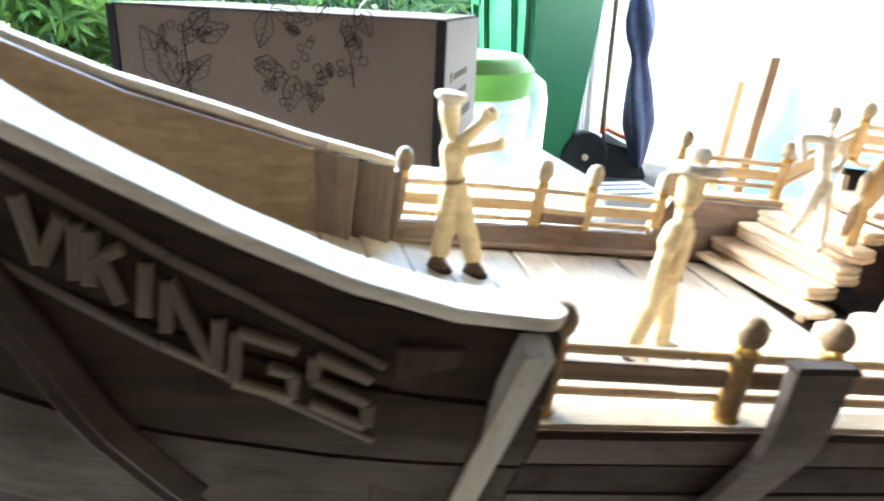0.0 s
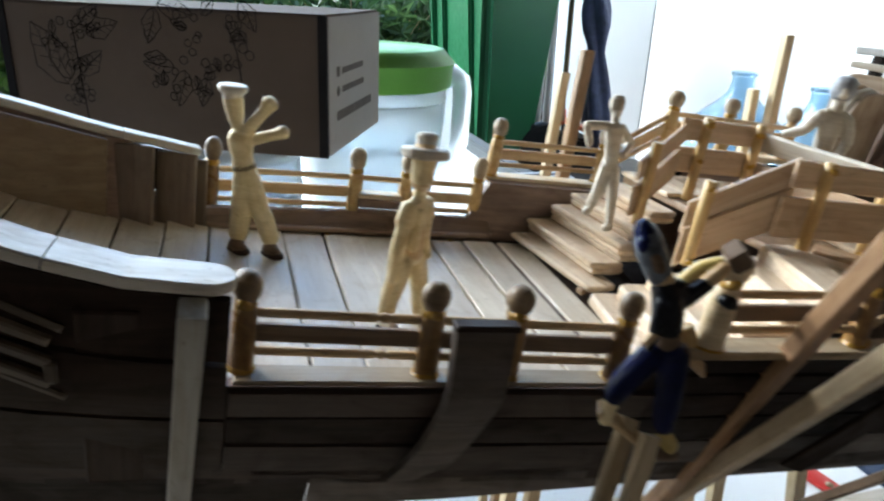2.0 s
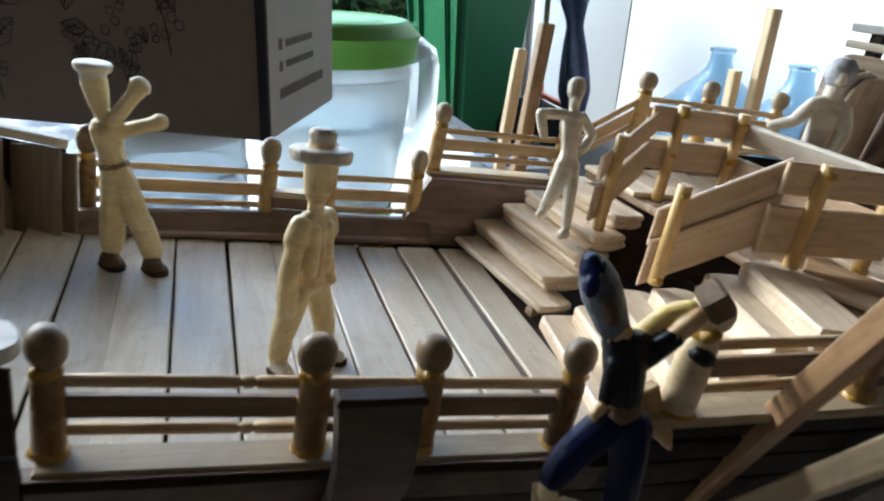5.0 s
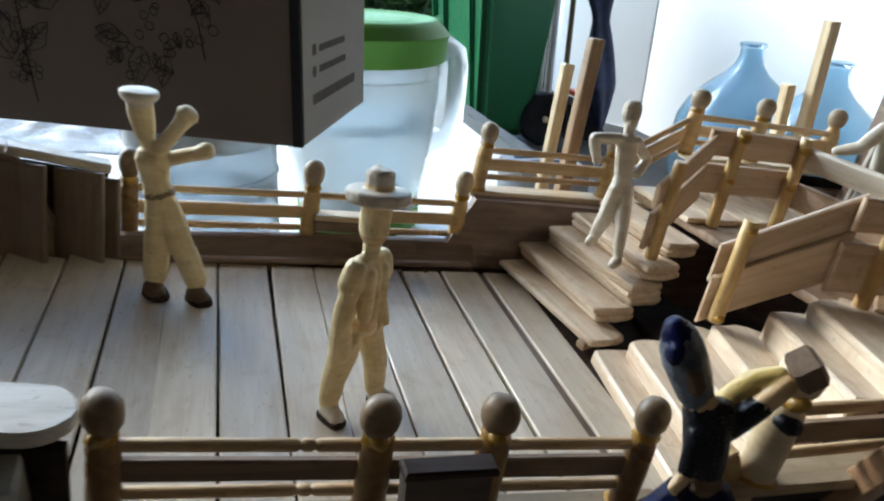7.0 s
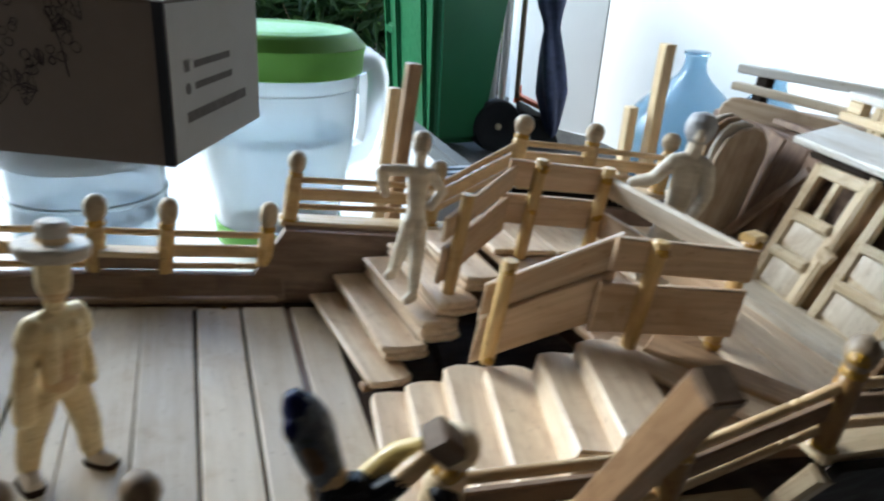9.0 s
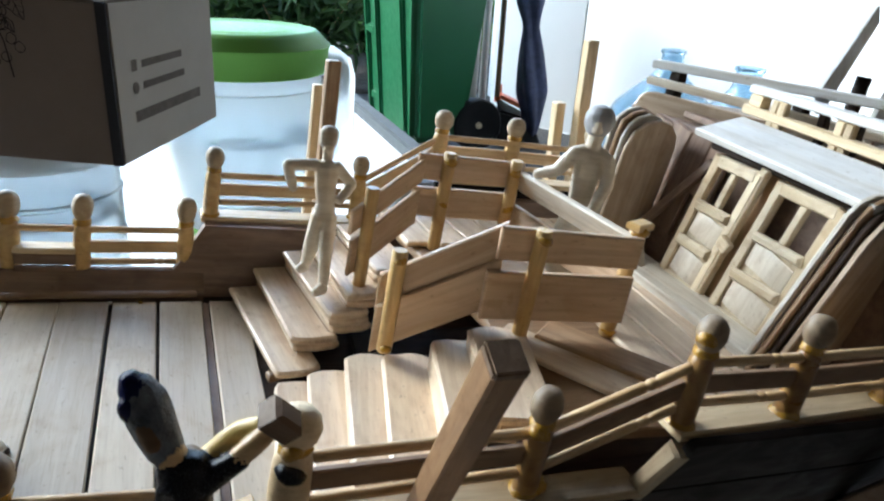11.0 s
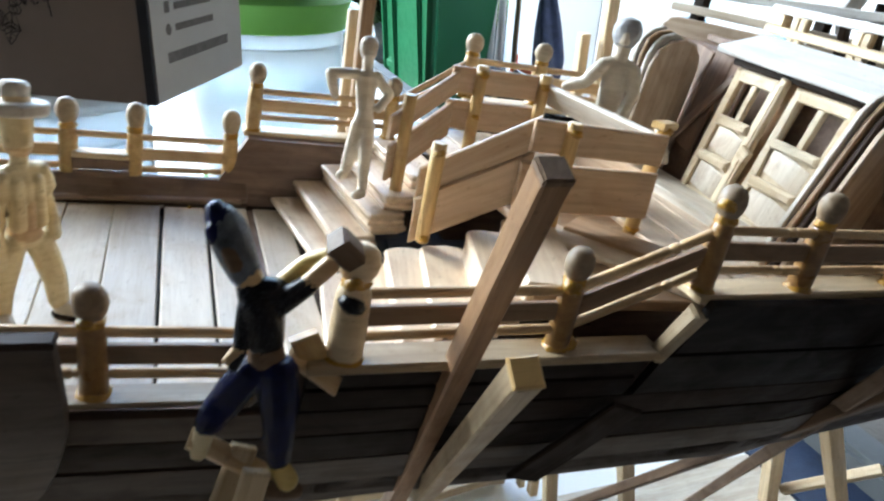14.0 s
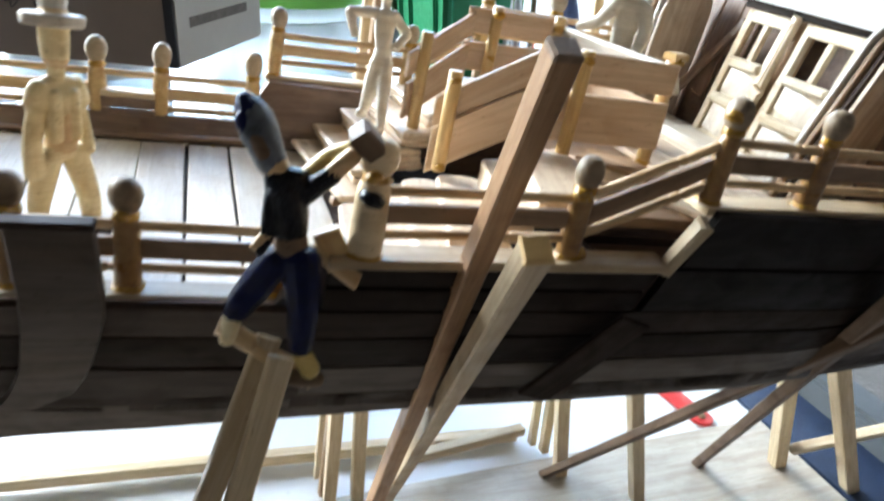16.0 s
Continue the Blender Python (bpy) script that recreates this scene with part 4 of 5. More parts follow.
for a, b, w in (((156, 27, -65), (197.9, 48.3, -183.6), 5.6), ((172, 9, -60), (225.7, 24.4, -179.6), 5.6), ((248, 8, -62), (309.1, 27.8, -170.2), 6.6), ((252, -6, -62), (333, 4.9, -166.6), 6.6),
                ((77, 38, -62), (88.6, 58.9, -196.5), 5.4), ((83, 36, -62), (100.5, 55.9, -195), 5.4)):
    prop(a, b, w, w, PALE, "thin pale leg under the hull")
beam("cross_bar", (302, 20, -152), (318, -6, -117), 4.5, 4.5, PALE, "pale cross bar between legs", up=(0, -1, 0))
beam("cross_bar", (-128, 108, -219.5), (187.8, 79.3, -184.2), 6, 6, PALE, "long pale bar lying behind the ship", up=(0, 0, 1))
beam("cross_bar", (120, 62, -179.0), (189, 77, -179.4), 5, 5, PALE, "short pale bar lying across the long one", up=(0, 0, 1))

# ---- ladder and carved figures ----
from mathutils.bvhtree import BVHTree


ladder = thing("ladder", "small ladder of pale sticks leaning on the ship's side", "ladder", SHIP)
stick("stile", (38.6, -64.6, -22), ground_end((38.6, -64.6, -22), (-4.5, -112.5, -142)), 4.2, 2.4, PALE, ladder, up=(0, -1, 0))
stick("stile", (40.1, -70.2, -22), ground_end((40.1, -70.2, -22), (10.8, -103.2, -142)), 4.2, 2.4, PALE, ladder, up=(0, -1, 0))
stick("rung", (24.6, -84.5, -52), (38.6, -82.5, -57), 3.4, 1.4, RAIL, ladder, up=(0, -0.5, 1))
stick("rung", (30.2, -65.5, -18.6), (46.5, -66.5, -30), 3.4, 1.4, RAIL, ladder, up=(0, -0.5, 1))
stick("foot_block", (46.2, -62.4, -2.6), (49.6, -62.6, -9.4), 5.0, 2.4, STANCH, ladder, up=(0, -1, 0.3), wob=0.4)
stick("foot_board", (44.5, -63, -5.5), (52.5, -65, -11), 3.2, 1.4, RAIL, ladder, up=(0, -0.5, 1))


def limb(bm, a, b, r0, r1, mat=0, seg=10, squash=1.0):
    """A carved limb from a to b with blunt ends (mm)."""
    a, b = Vector(a), Vector(b)
    d = b - a
    L = d.length
    prof = [(0, -r0 * 0.7), (r0 * 0.72, -r0 * 0.5), (r0, 0), (r0 * 0.55 + r1 * 0.5, L * 0.55), (r1, L), (r1 * 0.72, L + r1 * 0.5), (0, L + r1 * 0.7)]
    tmp = lathe_bm(prof, seg, squash, 0.12)
    q = d.to_track_quat("Z", "Y").to_matrix().to_4x4()
    q.translation = a * MM
    bmesh.ops.transform(tmp, matrix=q, verts=tmp.verts)
    me = bpy.data.meshes.new("limb")
    for f in tmp.faces:
        f.material_index = mat
    tmp.to_mesh(me)
    tmp.free()
    bm.from_mesh(me)
    bpy.data.meshes.remove(me)


def figure(bm, label, m, mats, voxel=0.32):
    """The limbs grown together into one carved body; each spot keeps the paint of the limb it came from."""
    mats = mats if isinstance(mats, (list, tuple)) else [mats]
    tree = BVHTree.FromBMesh(bm)
    paint = [f.material_index for f in bm.faces]
    raw = new("figurine", mesh_of("figurine", bm, mats))
    r = raw.modifiers.new("carve", "REMESH")
    r.mode, r.voxel_size = "VOXEL", voxel * MM
    s = raw.modifiers.new("soften", "SMOOTH")
    s.iterations, s.factor = 5, 0.5
    me = bpy.data.meshes.new_from_object(raw.evaluated_get(bpy.context.evaluated_depsgraph_get()))
    old = raw.data
    raw.modifiers.clear()
    raw.data = me
    bpy.data.meshes.remove(old)
    me.materials.clear()
    for k in mats:
        me.materials.append(k)
    for p in me.polygons:
        p.use_smooth = True
        p.material_index = paint[tree.find_nearest(p.center)[2]]
    raw.matrix_basis = m
    return tagged(raw, label, "figurine", "carved figures on the ship")


def standing(at, turn=0):
    return SHIP @ Matrix.Translation(Vector(at) * MM) @ Matrix.Rotation(radians(turn), 4, "Z")


# waving figure with a flat cap
bm = bmesh.new()
limb(bm, (0, 0, 2.0), (0.2, 0, 5), 1.7, 2.2)
limb(bm, (0, 0, 4), (0.3, 0, 14), 2.6, 2.9)
limb(bm, (0.2, 0, 13), (0.8, 0, 22), 2.6, 3.2)
limb(bm, (9, 0.8, 2.2), (8.4, 0.7, 5), 1.8, 2.2)
limb(bm, (8.8, 0.8, 4), (6.2, 0.5, 11), 2.5, 2.7)
limb(bm, (6.2, 0.5, 10), (2, 0, 21), 2.5, 2.9)
for fx, fy in ((-0.5, -0.8), (8.8, 0.2)):
    limb(bm, (fx, fy, 1.2), (fx + 2.2, fy - 2.2, 1.0), 2.3, 1.9, 4)
    limb(bm, (fx + 0.2, fy + 0.4, 0.2), (fx + 2.8, fy - 2.4, 0.2), 2.9, 2.5, 2, 10, 0.5)
limb(bm, (0.9, 0, 22), (-0.2, 0, 26), 3.1, 2.8)
limb(bm, (-0.2, 0, 26), (-1.2, 0, 31.5), 2.8, 3.4)
limb(bm, (0.5, 0, 23.4), (0.4, 0, 23.8), 3.3, 3.3, 3)
limb(bm, (-1.2, 0, 32.5), (-2.2, 0, 35), 1.6, 1.7)
limb(bm, (-2.4, 0, 35.5), (-3.6, 0, 41.0), 2.0, 2.7)
capm = lathe_bm([(0, 40.8), (2.4, 41.0), (2.7, 42.4), (3.6, 43.0), (3.9, 43.8), (3.7, 44.7), (0, 44.9)], 16)
bmesh.ops.translate(capm, verts=capm.verts, vec=(-3.8 * MM, 0, 0))
for f in capm.faces:
    f.material_index = 1
me = bpy.data.meshes.new("limb")
capm.to_mesh(me)
capm.free()
bm.from_mesh(me)
limb(bm, (-0.5, -0.8, 31.5), (5.0, -1, 39.4), 1.6, 1.6)
limb(bm, (5.0, -1, 39.4), (5.9, -1, 40.8), 1.6, 1.9)
limb(bm, (6.2, -1, 41.4), (6.5, -1, 41.8), 2.3, 2.4)
limb(bm, (0.5, 0.8, 30.5), (8.0, 1, 33.5), 1.6, 1.5)
limb(bm, (8.0, 1, 33.5), (10.2, 1, 34.5), 1.6, 1.9)
figure(bm, "carved pale wooden figure with a flat cap, arms stretched out", standing((-35, 23, DECK_Z), -20), (IVORY, CHALK, DARKWOOD, PLY, UMBER))

# figure with a brimmed hat, puffed sleeves, an open waistcoat and wide trousers
bm = bmesh.new()
for sx, fy in ((-1, 1.2), (1, -2.2)):
    limb(bm, (sx * 4.7, fy, 2.6), (sx * 4.4, fy * 0.8, 8.0), 1.9, 2.2, 0, 12)
    limb(bm, (sx * 4.4, fy * 0.8, 8.0), (sx * 2.6, 0, 16.4), 2.3, 2.6, 0, 12)
    limb(bm, (sx * 4.9, fy - 0.2, 1.5), (sx * 5.8, fy - 3.2, 1.1), 1.8, 1.5, 1)
    limb(bm, (sx * 4.9, fy, 0.2), (sx * 6.0, fy - 3.6, 0.2), 2.2, 1.9, 2, 10, 0.5)
limb(bm, (-1.6, 0, 17.4), (1.6, 0, 17.4), 2.5, 2.5, 0, 12, 0.9)
limb(bm, (-1.2, -0.2, 18.6), (1.2, -0.2, 18.6), 2.6, 2.6, 3, 12, 0.9)
limb(bm, (0, 0, 19.5), (0, 0, 28.6), 2.7, 3.2, 0, 12, 0.9)
limb(bm, (0, -2.0, 20.2), (0, -2.2, 25.0), 0.9, 0.8, 3)
limb(bm, (-2.3, 0, 30.2), (2.3, 0, 30.2), 1.8, 1.8)
for sx in (-1, 1):
    limb(bm, (sx * 1.9, -1.9, 29.2), (sx * 2.1, -1.9, 20.6), 1.2, 1.4)
    limb(bm, (sx * 3.4, 0, 30.2), (sx * 4.2, 0.2, 26.6), 2.0, 2.3, 0, 12)
limb(bm, (-4.5, 0.2, 25.4), (-5.4, 0.2, 20.0), 1.7, 1.8)
limb(bm, (-5.4, 0.2, 20.0), (-5.7, -0.4, 13.6), 1.8, 1.9)
limb(bm, (4.5, 0.2, 25.4), (5.5, 0.0, 20.8), 1.3, 1.2)
limb(bm, (5.5, 0.0, 20.8), (4.8, -1.8, 17.0), 1.2, 1.2)
limb(bm, (0, 0, 31.0), (0, 0, 34.2), 1.5, 1.6)
limb(bm, (0, -0.1, 34.2), (0, -0.1, 35.2), 1.9, 2.4, 3, 12)
limb(bm, (0, 0, 35.8), (0, 0, 41.0), 2.5, 2.7, 0, 14)
limb(bm, (0, -2.2, 36.2), (0, -2.4, 37.6), 0.7, 0.6)
hat = lathe_bm([(0, 41.0), (4.9, 40.9), (5.4, 41.3), (5.5, 42.9), (5.0, 43.3), (2.6, 43.2), (2.3, 44.2), (2.5, 45.8), (1.9, 46.6), (0, 46.8)], 20, 1.0, 0.2)
bmesh.ops.rotate(hat, verts=hat.verts, cent=(0, 0, 0.042), matrix=Euler((radians(-6), radians(5), 0)).to_matrix())
for f in hat.faces:
    c = f.calc_center_median()
    f.material_index = 3 if 0.0434 < c.z < 0.0448 and math.hypot(c.x, c.y) > 0.0019 and math.hypot(c.x, c.y) < 0.0030 else 4
me = bpy.data.meshes.new("limb")
hat.to_mesh(me)
hat.free()
bm.from_mesh(me)
figure(bm, "carved pale wooden figure with a thick round brimmed hat", standing((1.8, -19.8, DECK_Z), 42), (IVORY, CHALK, DARKWOOD, RAIL, ASH), 0.24)

# figure on the stairs, one foot a step higher, with its arms on its hips
bm = bmesh.new()
limb(bm, (0.2, -4.0, 1.4), (0.4, -1.4, 9.5), 1.25, 1.8)
limb(bm, (0.4, -1.4, 9.5), (0.9, 2.4, 17.5), 1.9, 2.3)
limb(bm, (0.1, -4.4, 0.7), (-2.2, -6.2, 0.6), 1.5, 1.2)
limb(bm, (-2.9, 4.6, 3.2), (-2.2, 2.6, 10.0), 1.4, 2.1)
limb(bm, (-2.2, 2.6, 10.0), (-1.0, 2.8, 17.5), 2.1, 2.3)
limb(bm, (-2.9, 4.4, 2.7), (-4.6, 3.0, 2.6), 1.5, 1.2)
limb(bm, (0, 2.8, 17), (0, 3.8, 21), 2.9, 2.2, 0, 12, 0.8)
limb(bm, (0, 3.8, 21), (0, 5.8, 29), 2.3, 3.1, 0, 12, 0.75)
limb(bm, (-2.4, 6.0, 29.6), (-9.8, 5.6, 29.2), 1.45, 1.4)
limb(bm, (-9.8, 5.6, 29.2), (-8.0, 4.2, 23.6), 1.4, 1.1)
limb(bm, (2.4, 6.0, 29.6), (6.6, 5.4, 25.2), 1.5, 1.4)
limb(bm, (6.6, 5.4, 25.2), (3.2, 2.6, 21.6), 1.4, 1.15)
limb(bm, (0, 6.2, 30.4), (0, 7.0, 33.4), 1.3, 1.5)
limb(bm, (0, 7.4, 34.8), (0.1, 8.0, 37.6), 2.3, 2.4, 1)
limb(bm, (0, 6.4, 33.8), (0, 5.8, 34.2), 1.5, 1.2)
figure(bm, "carved whitish wooden figure with arms on its hips", standing((74.0, 18.4, -9.4), 0), (CHALK, ASH), 0.28)

# figure in a long dress on the quarterdeck
bm = bmesh.new()
limb(bm, (0, 0, 2), (0, 0, 18), 4.6, 2.9, 0, 14, 0.8)
limb(bm, (0, 0, 18), (0, 0, 28), 2.6, 3.1, 0, 14, 0.8)
limb(bm, (-2.6, 0, 30.0), (2.8, 0, 30.0), 1.6, 1.6)
limb(bm, (-3.2, 0, 29.6), (-6.6, -0.5, 24.6), 1.8, 1.5)
limb(bm, (-6.6, -0.5, 24.6), (-11.0, 1.0, 22.4), 1.5, 1.1)
limb(bm, (3.6, -0.5, 29.5), (5.0, -2.0, 24), 1.8, 1.6)
limb(bm, (5.0, -2.0, 24), (2.6, -4.2, 17.4), 1.6, 1.2)
limb(bm, (0, 0, 31), (0, 0, 34.6), 1.7, 1.8)
limb(bm, (0, 0, 36.0), (0, 0.4, 38.6), 3.2, 3.4, 1, 14)
limb(bm, (-0.4, -2.0, 35.4), (-0.4, -2.2, 37.2), 1.3, 1.2, 0)
figure(bm, "carved whitish wooden figure in a long dress", standing((134.0, 3.4, 2.0), -25) @ Matrix.Scale(1.09, 4), (CHALK, BLUEGREY), 0.28)

# pale figure on the upper deck
bm = bmesh.new()
for sx in (-1, 1):
    limb(bm, (sx * 1.8, 0, 0.6), (sx * 1.6, 0, 11), 1.4, 1.9)
limb(bm, (0, 0, 11), (0, 0, 22), 2.6, 3.0, 0, 12, 0.75)
limb(bm, (-2.4, 0, 22), (-5.5, -1, 13), 1.4, 1.1)
limb(bm, (2.4, 0, 22), (4.5, -1, 13), 1.4, 1.1)
limb(bm, (0, 0, 25), (0, 0, 28.5), 2.0, 2.1)
figure(bm, "carved pale yellow wooden figure on the upper deck", standing((192, -38, 44.2), 0), IVORY)

# climbing figure in navy paint with a raised mallet
bm = bmesh.new()
limb(bm, (37.0, -63.2, 8.4), (34.9, -61.2, 13.0), 2.4, 3.0, 2, 14)
limb(bm, (34.9, -61.2, 13.0), (33.6, -60.0, 16.0), 3.0, 2.4, 2, 14)
limb(bm, (33.5, -60.4, 15.6), (32.6, -60.0, 17.4), 2.3, 1.5, 1)
limb(bm, (32.6, -62.0, 13.6), (32.2, -62.2, 15.2), 1.2, 1.0, 1)
limb(bm, (34.4, -63.4, 12.6), (35.6, -64.4, 10.4), 1.1, 1.2, 5)
limb(bm, (38.4, -64.0, 6.6), (37.2, -63.3, 8.6), 1.9, 2.1, 3)
limb(bm, (37.4, -64.0, 6.2), (41.2, -64.5, 6.2), 2.4, 2.4, 4)
limb(bm, (39.2, -64.6, 5.0), (40.4, -65.8, -1.6), 3.5, 2.9, 4, 14, 0.9)
limb(bm, (40.0, -66.0, -2.6), (41.0, -66.2, -3.6), 2.6, 2.6, 5)
limb(bm, (41.8, -65.4, 4.8), (46.0, -65.8, 8.6), 1.9, 1.5, 4)
limb(bm, (45.6, -65.8, 8.4), (48.8, -65.6, 11.8), 1.4, 1.4, 3)
limb(bm, (42.2, -62.6, 6.2), (46.0, -62.8, 10.2), 1.6, 1.7, 6)
limb(bm, (46.0, -62.8, 10.2), (48.6, -64.2, 12.2), 1.7, 1.4, 6)
limb(bm, (37.2, -65.6, 4.4), (36.6, -66.8, -1.4), 1.4, 1.1, 4)
limb(bm, (36.6, -66.8, -1.6), (34.8, -67.4, -3.4), 1.0, 0.8, 3)
limb(bm, (36.8, -67.2, -2.2), (35.6, -68.0, -4.4), 0.8, 0.7, 4)
limb(bm, (38.8, -65.8, -6), (35.4, -64.8, -12.4), 2.7, 2.8, 1)
limb(bm, (35.4, -64.8, -12.4), (32.6, -65.6, -16.4), 2.8, 2.1, 1)
limb(bm, (32.4, -65.8, -17.4), (31.6, -66.6, -21.0), 1.6, 1.4, 0)
limb(bm, (42.3, -66.9, -5.4), (43.1, -68.4, -14.0), 3.1, 2.8, 1)
limb(bm, (43.1, -68.4, -14.0), (43.2, -69.2, -21.0), 2.7, 2.1, 1)
limb(bm, (43.4, -69.6, -22.2), (45.2, -70.8, -24.6), 1.6, 1.6, 6)
limb(bm, (42.0, -70.2, -26.4), (46.6, -70.8, -26.6), 1.5, 1.4, 5)
YELLOW = wood("yellowed_carved_wood", (0.55, 0.40, 0.10), (0.72, 0.55, 0.19), (0.40, 0.24, 0.05), 0.4, 0.4, 0.1, 0.1)
climber = figure(bm, "carved climbing figure painted navy, black and grey", SHIP.copy(), (IVORY, NAVY, GREYP, RAIL, BLACK, UMBER, YELLOW), 0.28)
mallet = part("mallet", slab_bm([(-2.5, -1.9), (2.5, -1.9), (2.5, 1.9), (-2.5, 1.9)], 3.9, 0.6), UMBER, None, "", SHIP @ Matrix.Translation(Vector((50.3, -66.0, 14.2)) * MM) @ Euler((0.35, 0.75, 0.15)).to_matrix().to_4x4())
tagged(mallet, "tiny dark mallet head held by the climbing figure", "mallet")

# ---- table, board and loose things on it ----
def block(name, lo, hi, mat, label, cat, kind="", bev=0.004):
    bm = bmesh.new()
    bmesh.ops.create_cube(bm, size=1)
    c = [(a + b) / 2 for a, b in zip(lo, hi)]
    bmesh.ops.scale(bm, vec=[b - a for a, b in zip(lo, hi)], verts=bm.verts)
    if bev:
        bmesh.ops.bevel(bm, geom=bm.edges, offset=bev, segments=2, affect="EDGES", profile=0.5)
    ob = part(name, bm, mat, None, "", Matrix.Translation(c))
    return tagged(ob, label, cat, "", kind)


FLOOR_Z = -0.62
table = thing("table", "low white table with a grey rim", "table", Matrix.Translation((0, 0, TABLE_Z)))
bm = bmesh.new()
bmesh.ops.create_cube(bm, size=1)
bmesh.ops.scale(bm, vec=(1.36, 1.50, 0.03), verts=bm.verts)
bmesh.ops.bevel(bm, geom=bm.edges, offset=0.004, segments=2, affect="EDGES")
part("tabletop", bm, TABLEM, table, "", Matrix.Translation((-0.325, 0.55, -0.0155)))
RIM = plain("grey_rim", (0.085, 0.092, 0.097), 0.7, 0, 0.1, 20, spec=0.12)
for c, v in (((0.356, 0.558, -0.006), (0.024, 1.516, 0.05)), ((-0.325, 1.308, -0.006), (1.36, 0.016, 0.05))):
    bm = bmesh.new()
    bmesh.ops.create_cube(bm, size=1)
    bmesh.ops.scale(bm, vec=v, verts=bm.verts)
    bmesh.ops.bevel(bm, geom=bm.edges, offset=0.003, segments=2, affect="EDGES")
    part("rim", bm, RIM, table, "grey raised rim", Matrix.Translation(c))
for x in (-0.94, 0.29):
    for y in (-0.14, 1.22):
        part("leg", lathe_bm([(18, -414), (20, -30)], 16), RIM, table, "", Matrix.Translation((x, y, 0)))
block("base_board", (-0.5, -0.19, TABLE_Z - 0.0005), (0.303, 0.066, TABLE_Z + 0.004), BOARD, "thin pale wooden board under the ship", "board", bev=0.001)
block("navy_card", (0.306, -0.03, TABLE_Z - 0.0002), (0.353, 0.10, TABLE_Z + 0.003), BLUEP, "dark navy card lying beside the ship", "card", bev=0.0005)
bm = slab_bm(bar_outline(70, 12, 0, 6, 0), 2.0, 0.3)
red = part("red_strip", bm, RED, None, "", Matrix.Translation((0.269, 0.104, TABLE_Z + 0.0012)) @ Matrix.Rotation(radians(-80), 4, "Z"))
tagged(red, "red strip with a rounded, drilled end lying on the table", "strip")
part("rivet", lathe_bm([(0, -0.4), (2.2, -0.4), (2.4, 0.2), (1.2, 0.8), (0, 0.9)], 14), BEAM, red, "brown rivet", Matrix.Translation((0.028, 0, 0.0012)))
# a crumpled sheet of whitish plastic film on the far part of the table
FILM = plain("whitish_plastic_film", (0.46, 0.48, 0.50), 0.22, 0, 0.3, 18, 0.3, 0.002, spec=0.6)
bm = bmesh.new()
grid = []
for i in range(29):
    row = []
    for j in range(23):
        u, v = i / 28, j / 22
        edge = min(u, 1 - u, v, 1 - v) * 5
        lift = abs(math.sin(9 * u + 5 * v) + 0.7 * math.sin(17 * u - 13 * v + 1) + 0.5 * math.sin(31 * v + 11 * u)) * 0.006 + random.uniform(0, 0.004)
        row.append(bm.verts.new((-0.44 + 0.34 * u + 0.012 * math.sin(14 * v), 0.80 + 0.25 * v + 0.012 * math.sin(12 * u), 0.0012 + lift * min(1, edge))))
    grid.append(row)
for r0, r1 in zip(grid, grid[1:]):
    for j in range(22):
        bm.faces.new((r0[j], r1[j], r1[j + 1], r0[j + 1]))
bmesh.ops.solidify(bm, geom=bm.faces[:], thickness=0.0006)
film_sheet = part("plastic_sheet", bm, FILM, None, "", Matrix.Translation((0, 0, TABLE_Z)), 60)
tagged(film_sheet, "crumpled whitish plastic sheet lying on the table", "plastic sheet")
# a small grey case with dark slots behind the stairs
SLOT = plain("grey_case_plastic", (0.42, 0.43, 0.44), 0.45, 0, 0.1, 30)
case = block("slotted_case", (0.222, 0.415, TABLE_Z), (0.292, 0.475, -0.122), SLOT, "small grey plastic case with dark slots on top", "case", bev=0.004)
for k in range(3):
    bm = slab_bm([(-24, -3.2), (24, -3.2), (24, 3.2), (-24, 3.2)], 0.8, 0.3)
    part("slot", bm, BLACKP, case, "dark slot", Matrix.Translation((0, -0.017 + 0.016 * k, 0.0417)))

# ---- cardboard box on a clear canister ----
BOXM = Matrix.Translation((0.0155, 0.229, -0.0450)) @ Matrix.Rotation(radians(-25), 4, "Z")
box = thing("cardboard_box", "brown cardboard box with black plant drawings and a dark folded edge", "box", BOXM)
bw, bd, bh = 0.196, 0.121, 0.079
bm = bmesh.new()
bmesh.ops.create_cube(bm, size=1)
bmesh.ops.scale(bm, vec=(bw, bd, bh), verts=bm.verts)
bmesh.ops.bevel(bm, geom=bm.edges, offset=0.0015, segments=2, affect="EDGES")
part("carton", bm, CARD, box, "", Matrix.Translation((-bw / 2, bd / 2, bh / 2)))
# paler panel than the front; part of the difference is light painted in
SIDECARD = plain("lit_carton_side", (0.30, 0.275, 0.25), 0.85, 0, 0.07, 14, 0.2, 0.0005, spec=0.15)
part("side_panel", slab_bm([(-bd * 500 + 1.2, -bh * 500 + 1.2), (bd * 500 - 1.2, -bh * 500 + 1.2), (bd * 500 - 1.2, bh * 500 - 1.2), (-bd * 500 + 1.2, bh * 500 - 1.2)], 0.5, 0.15), SIDECARD, box, "short side, paler partly for light from the right", Matrix.Translation((0.00015, bd / 2, bh / 2)) @ Euler((radians(90), 0, radians(90))).to_matrix().to_4x4(), 0)
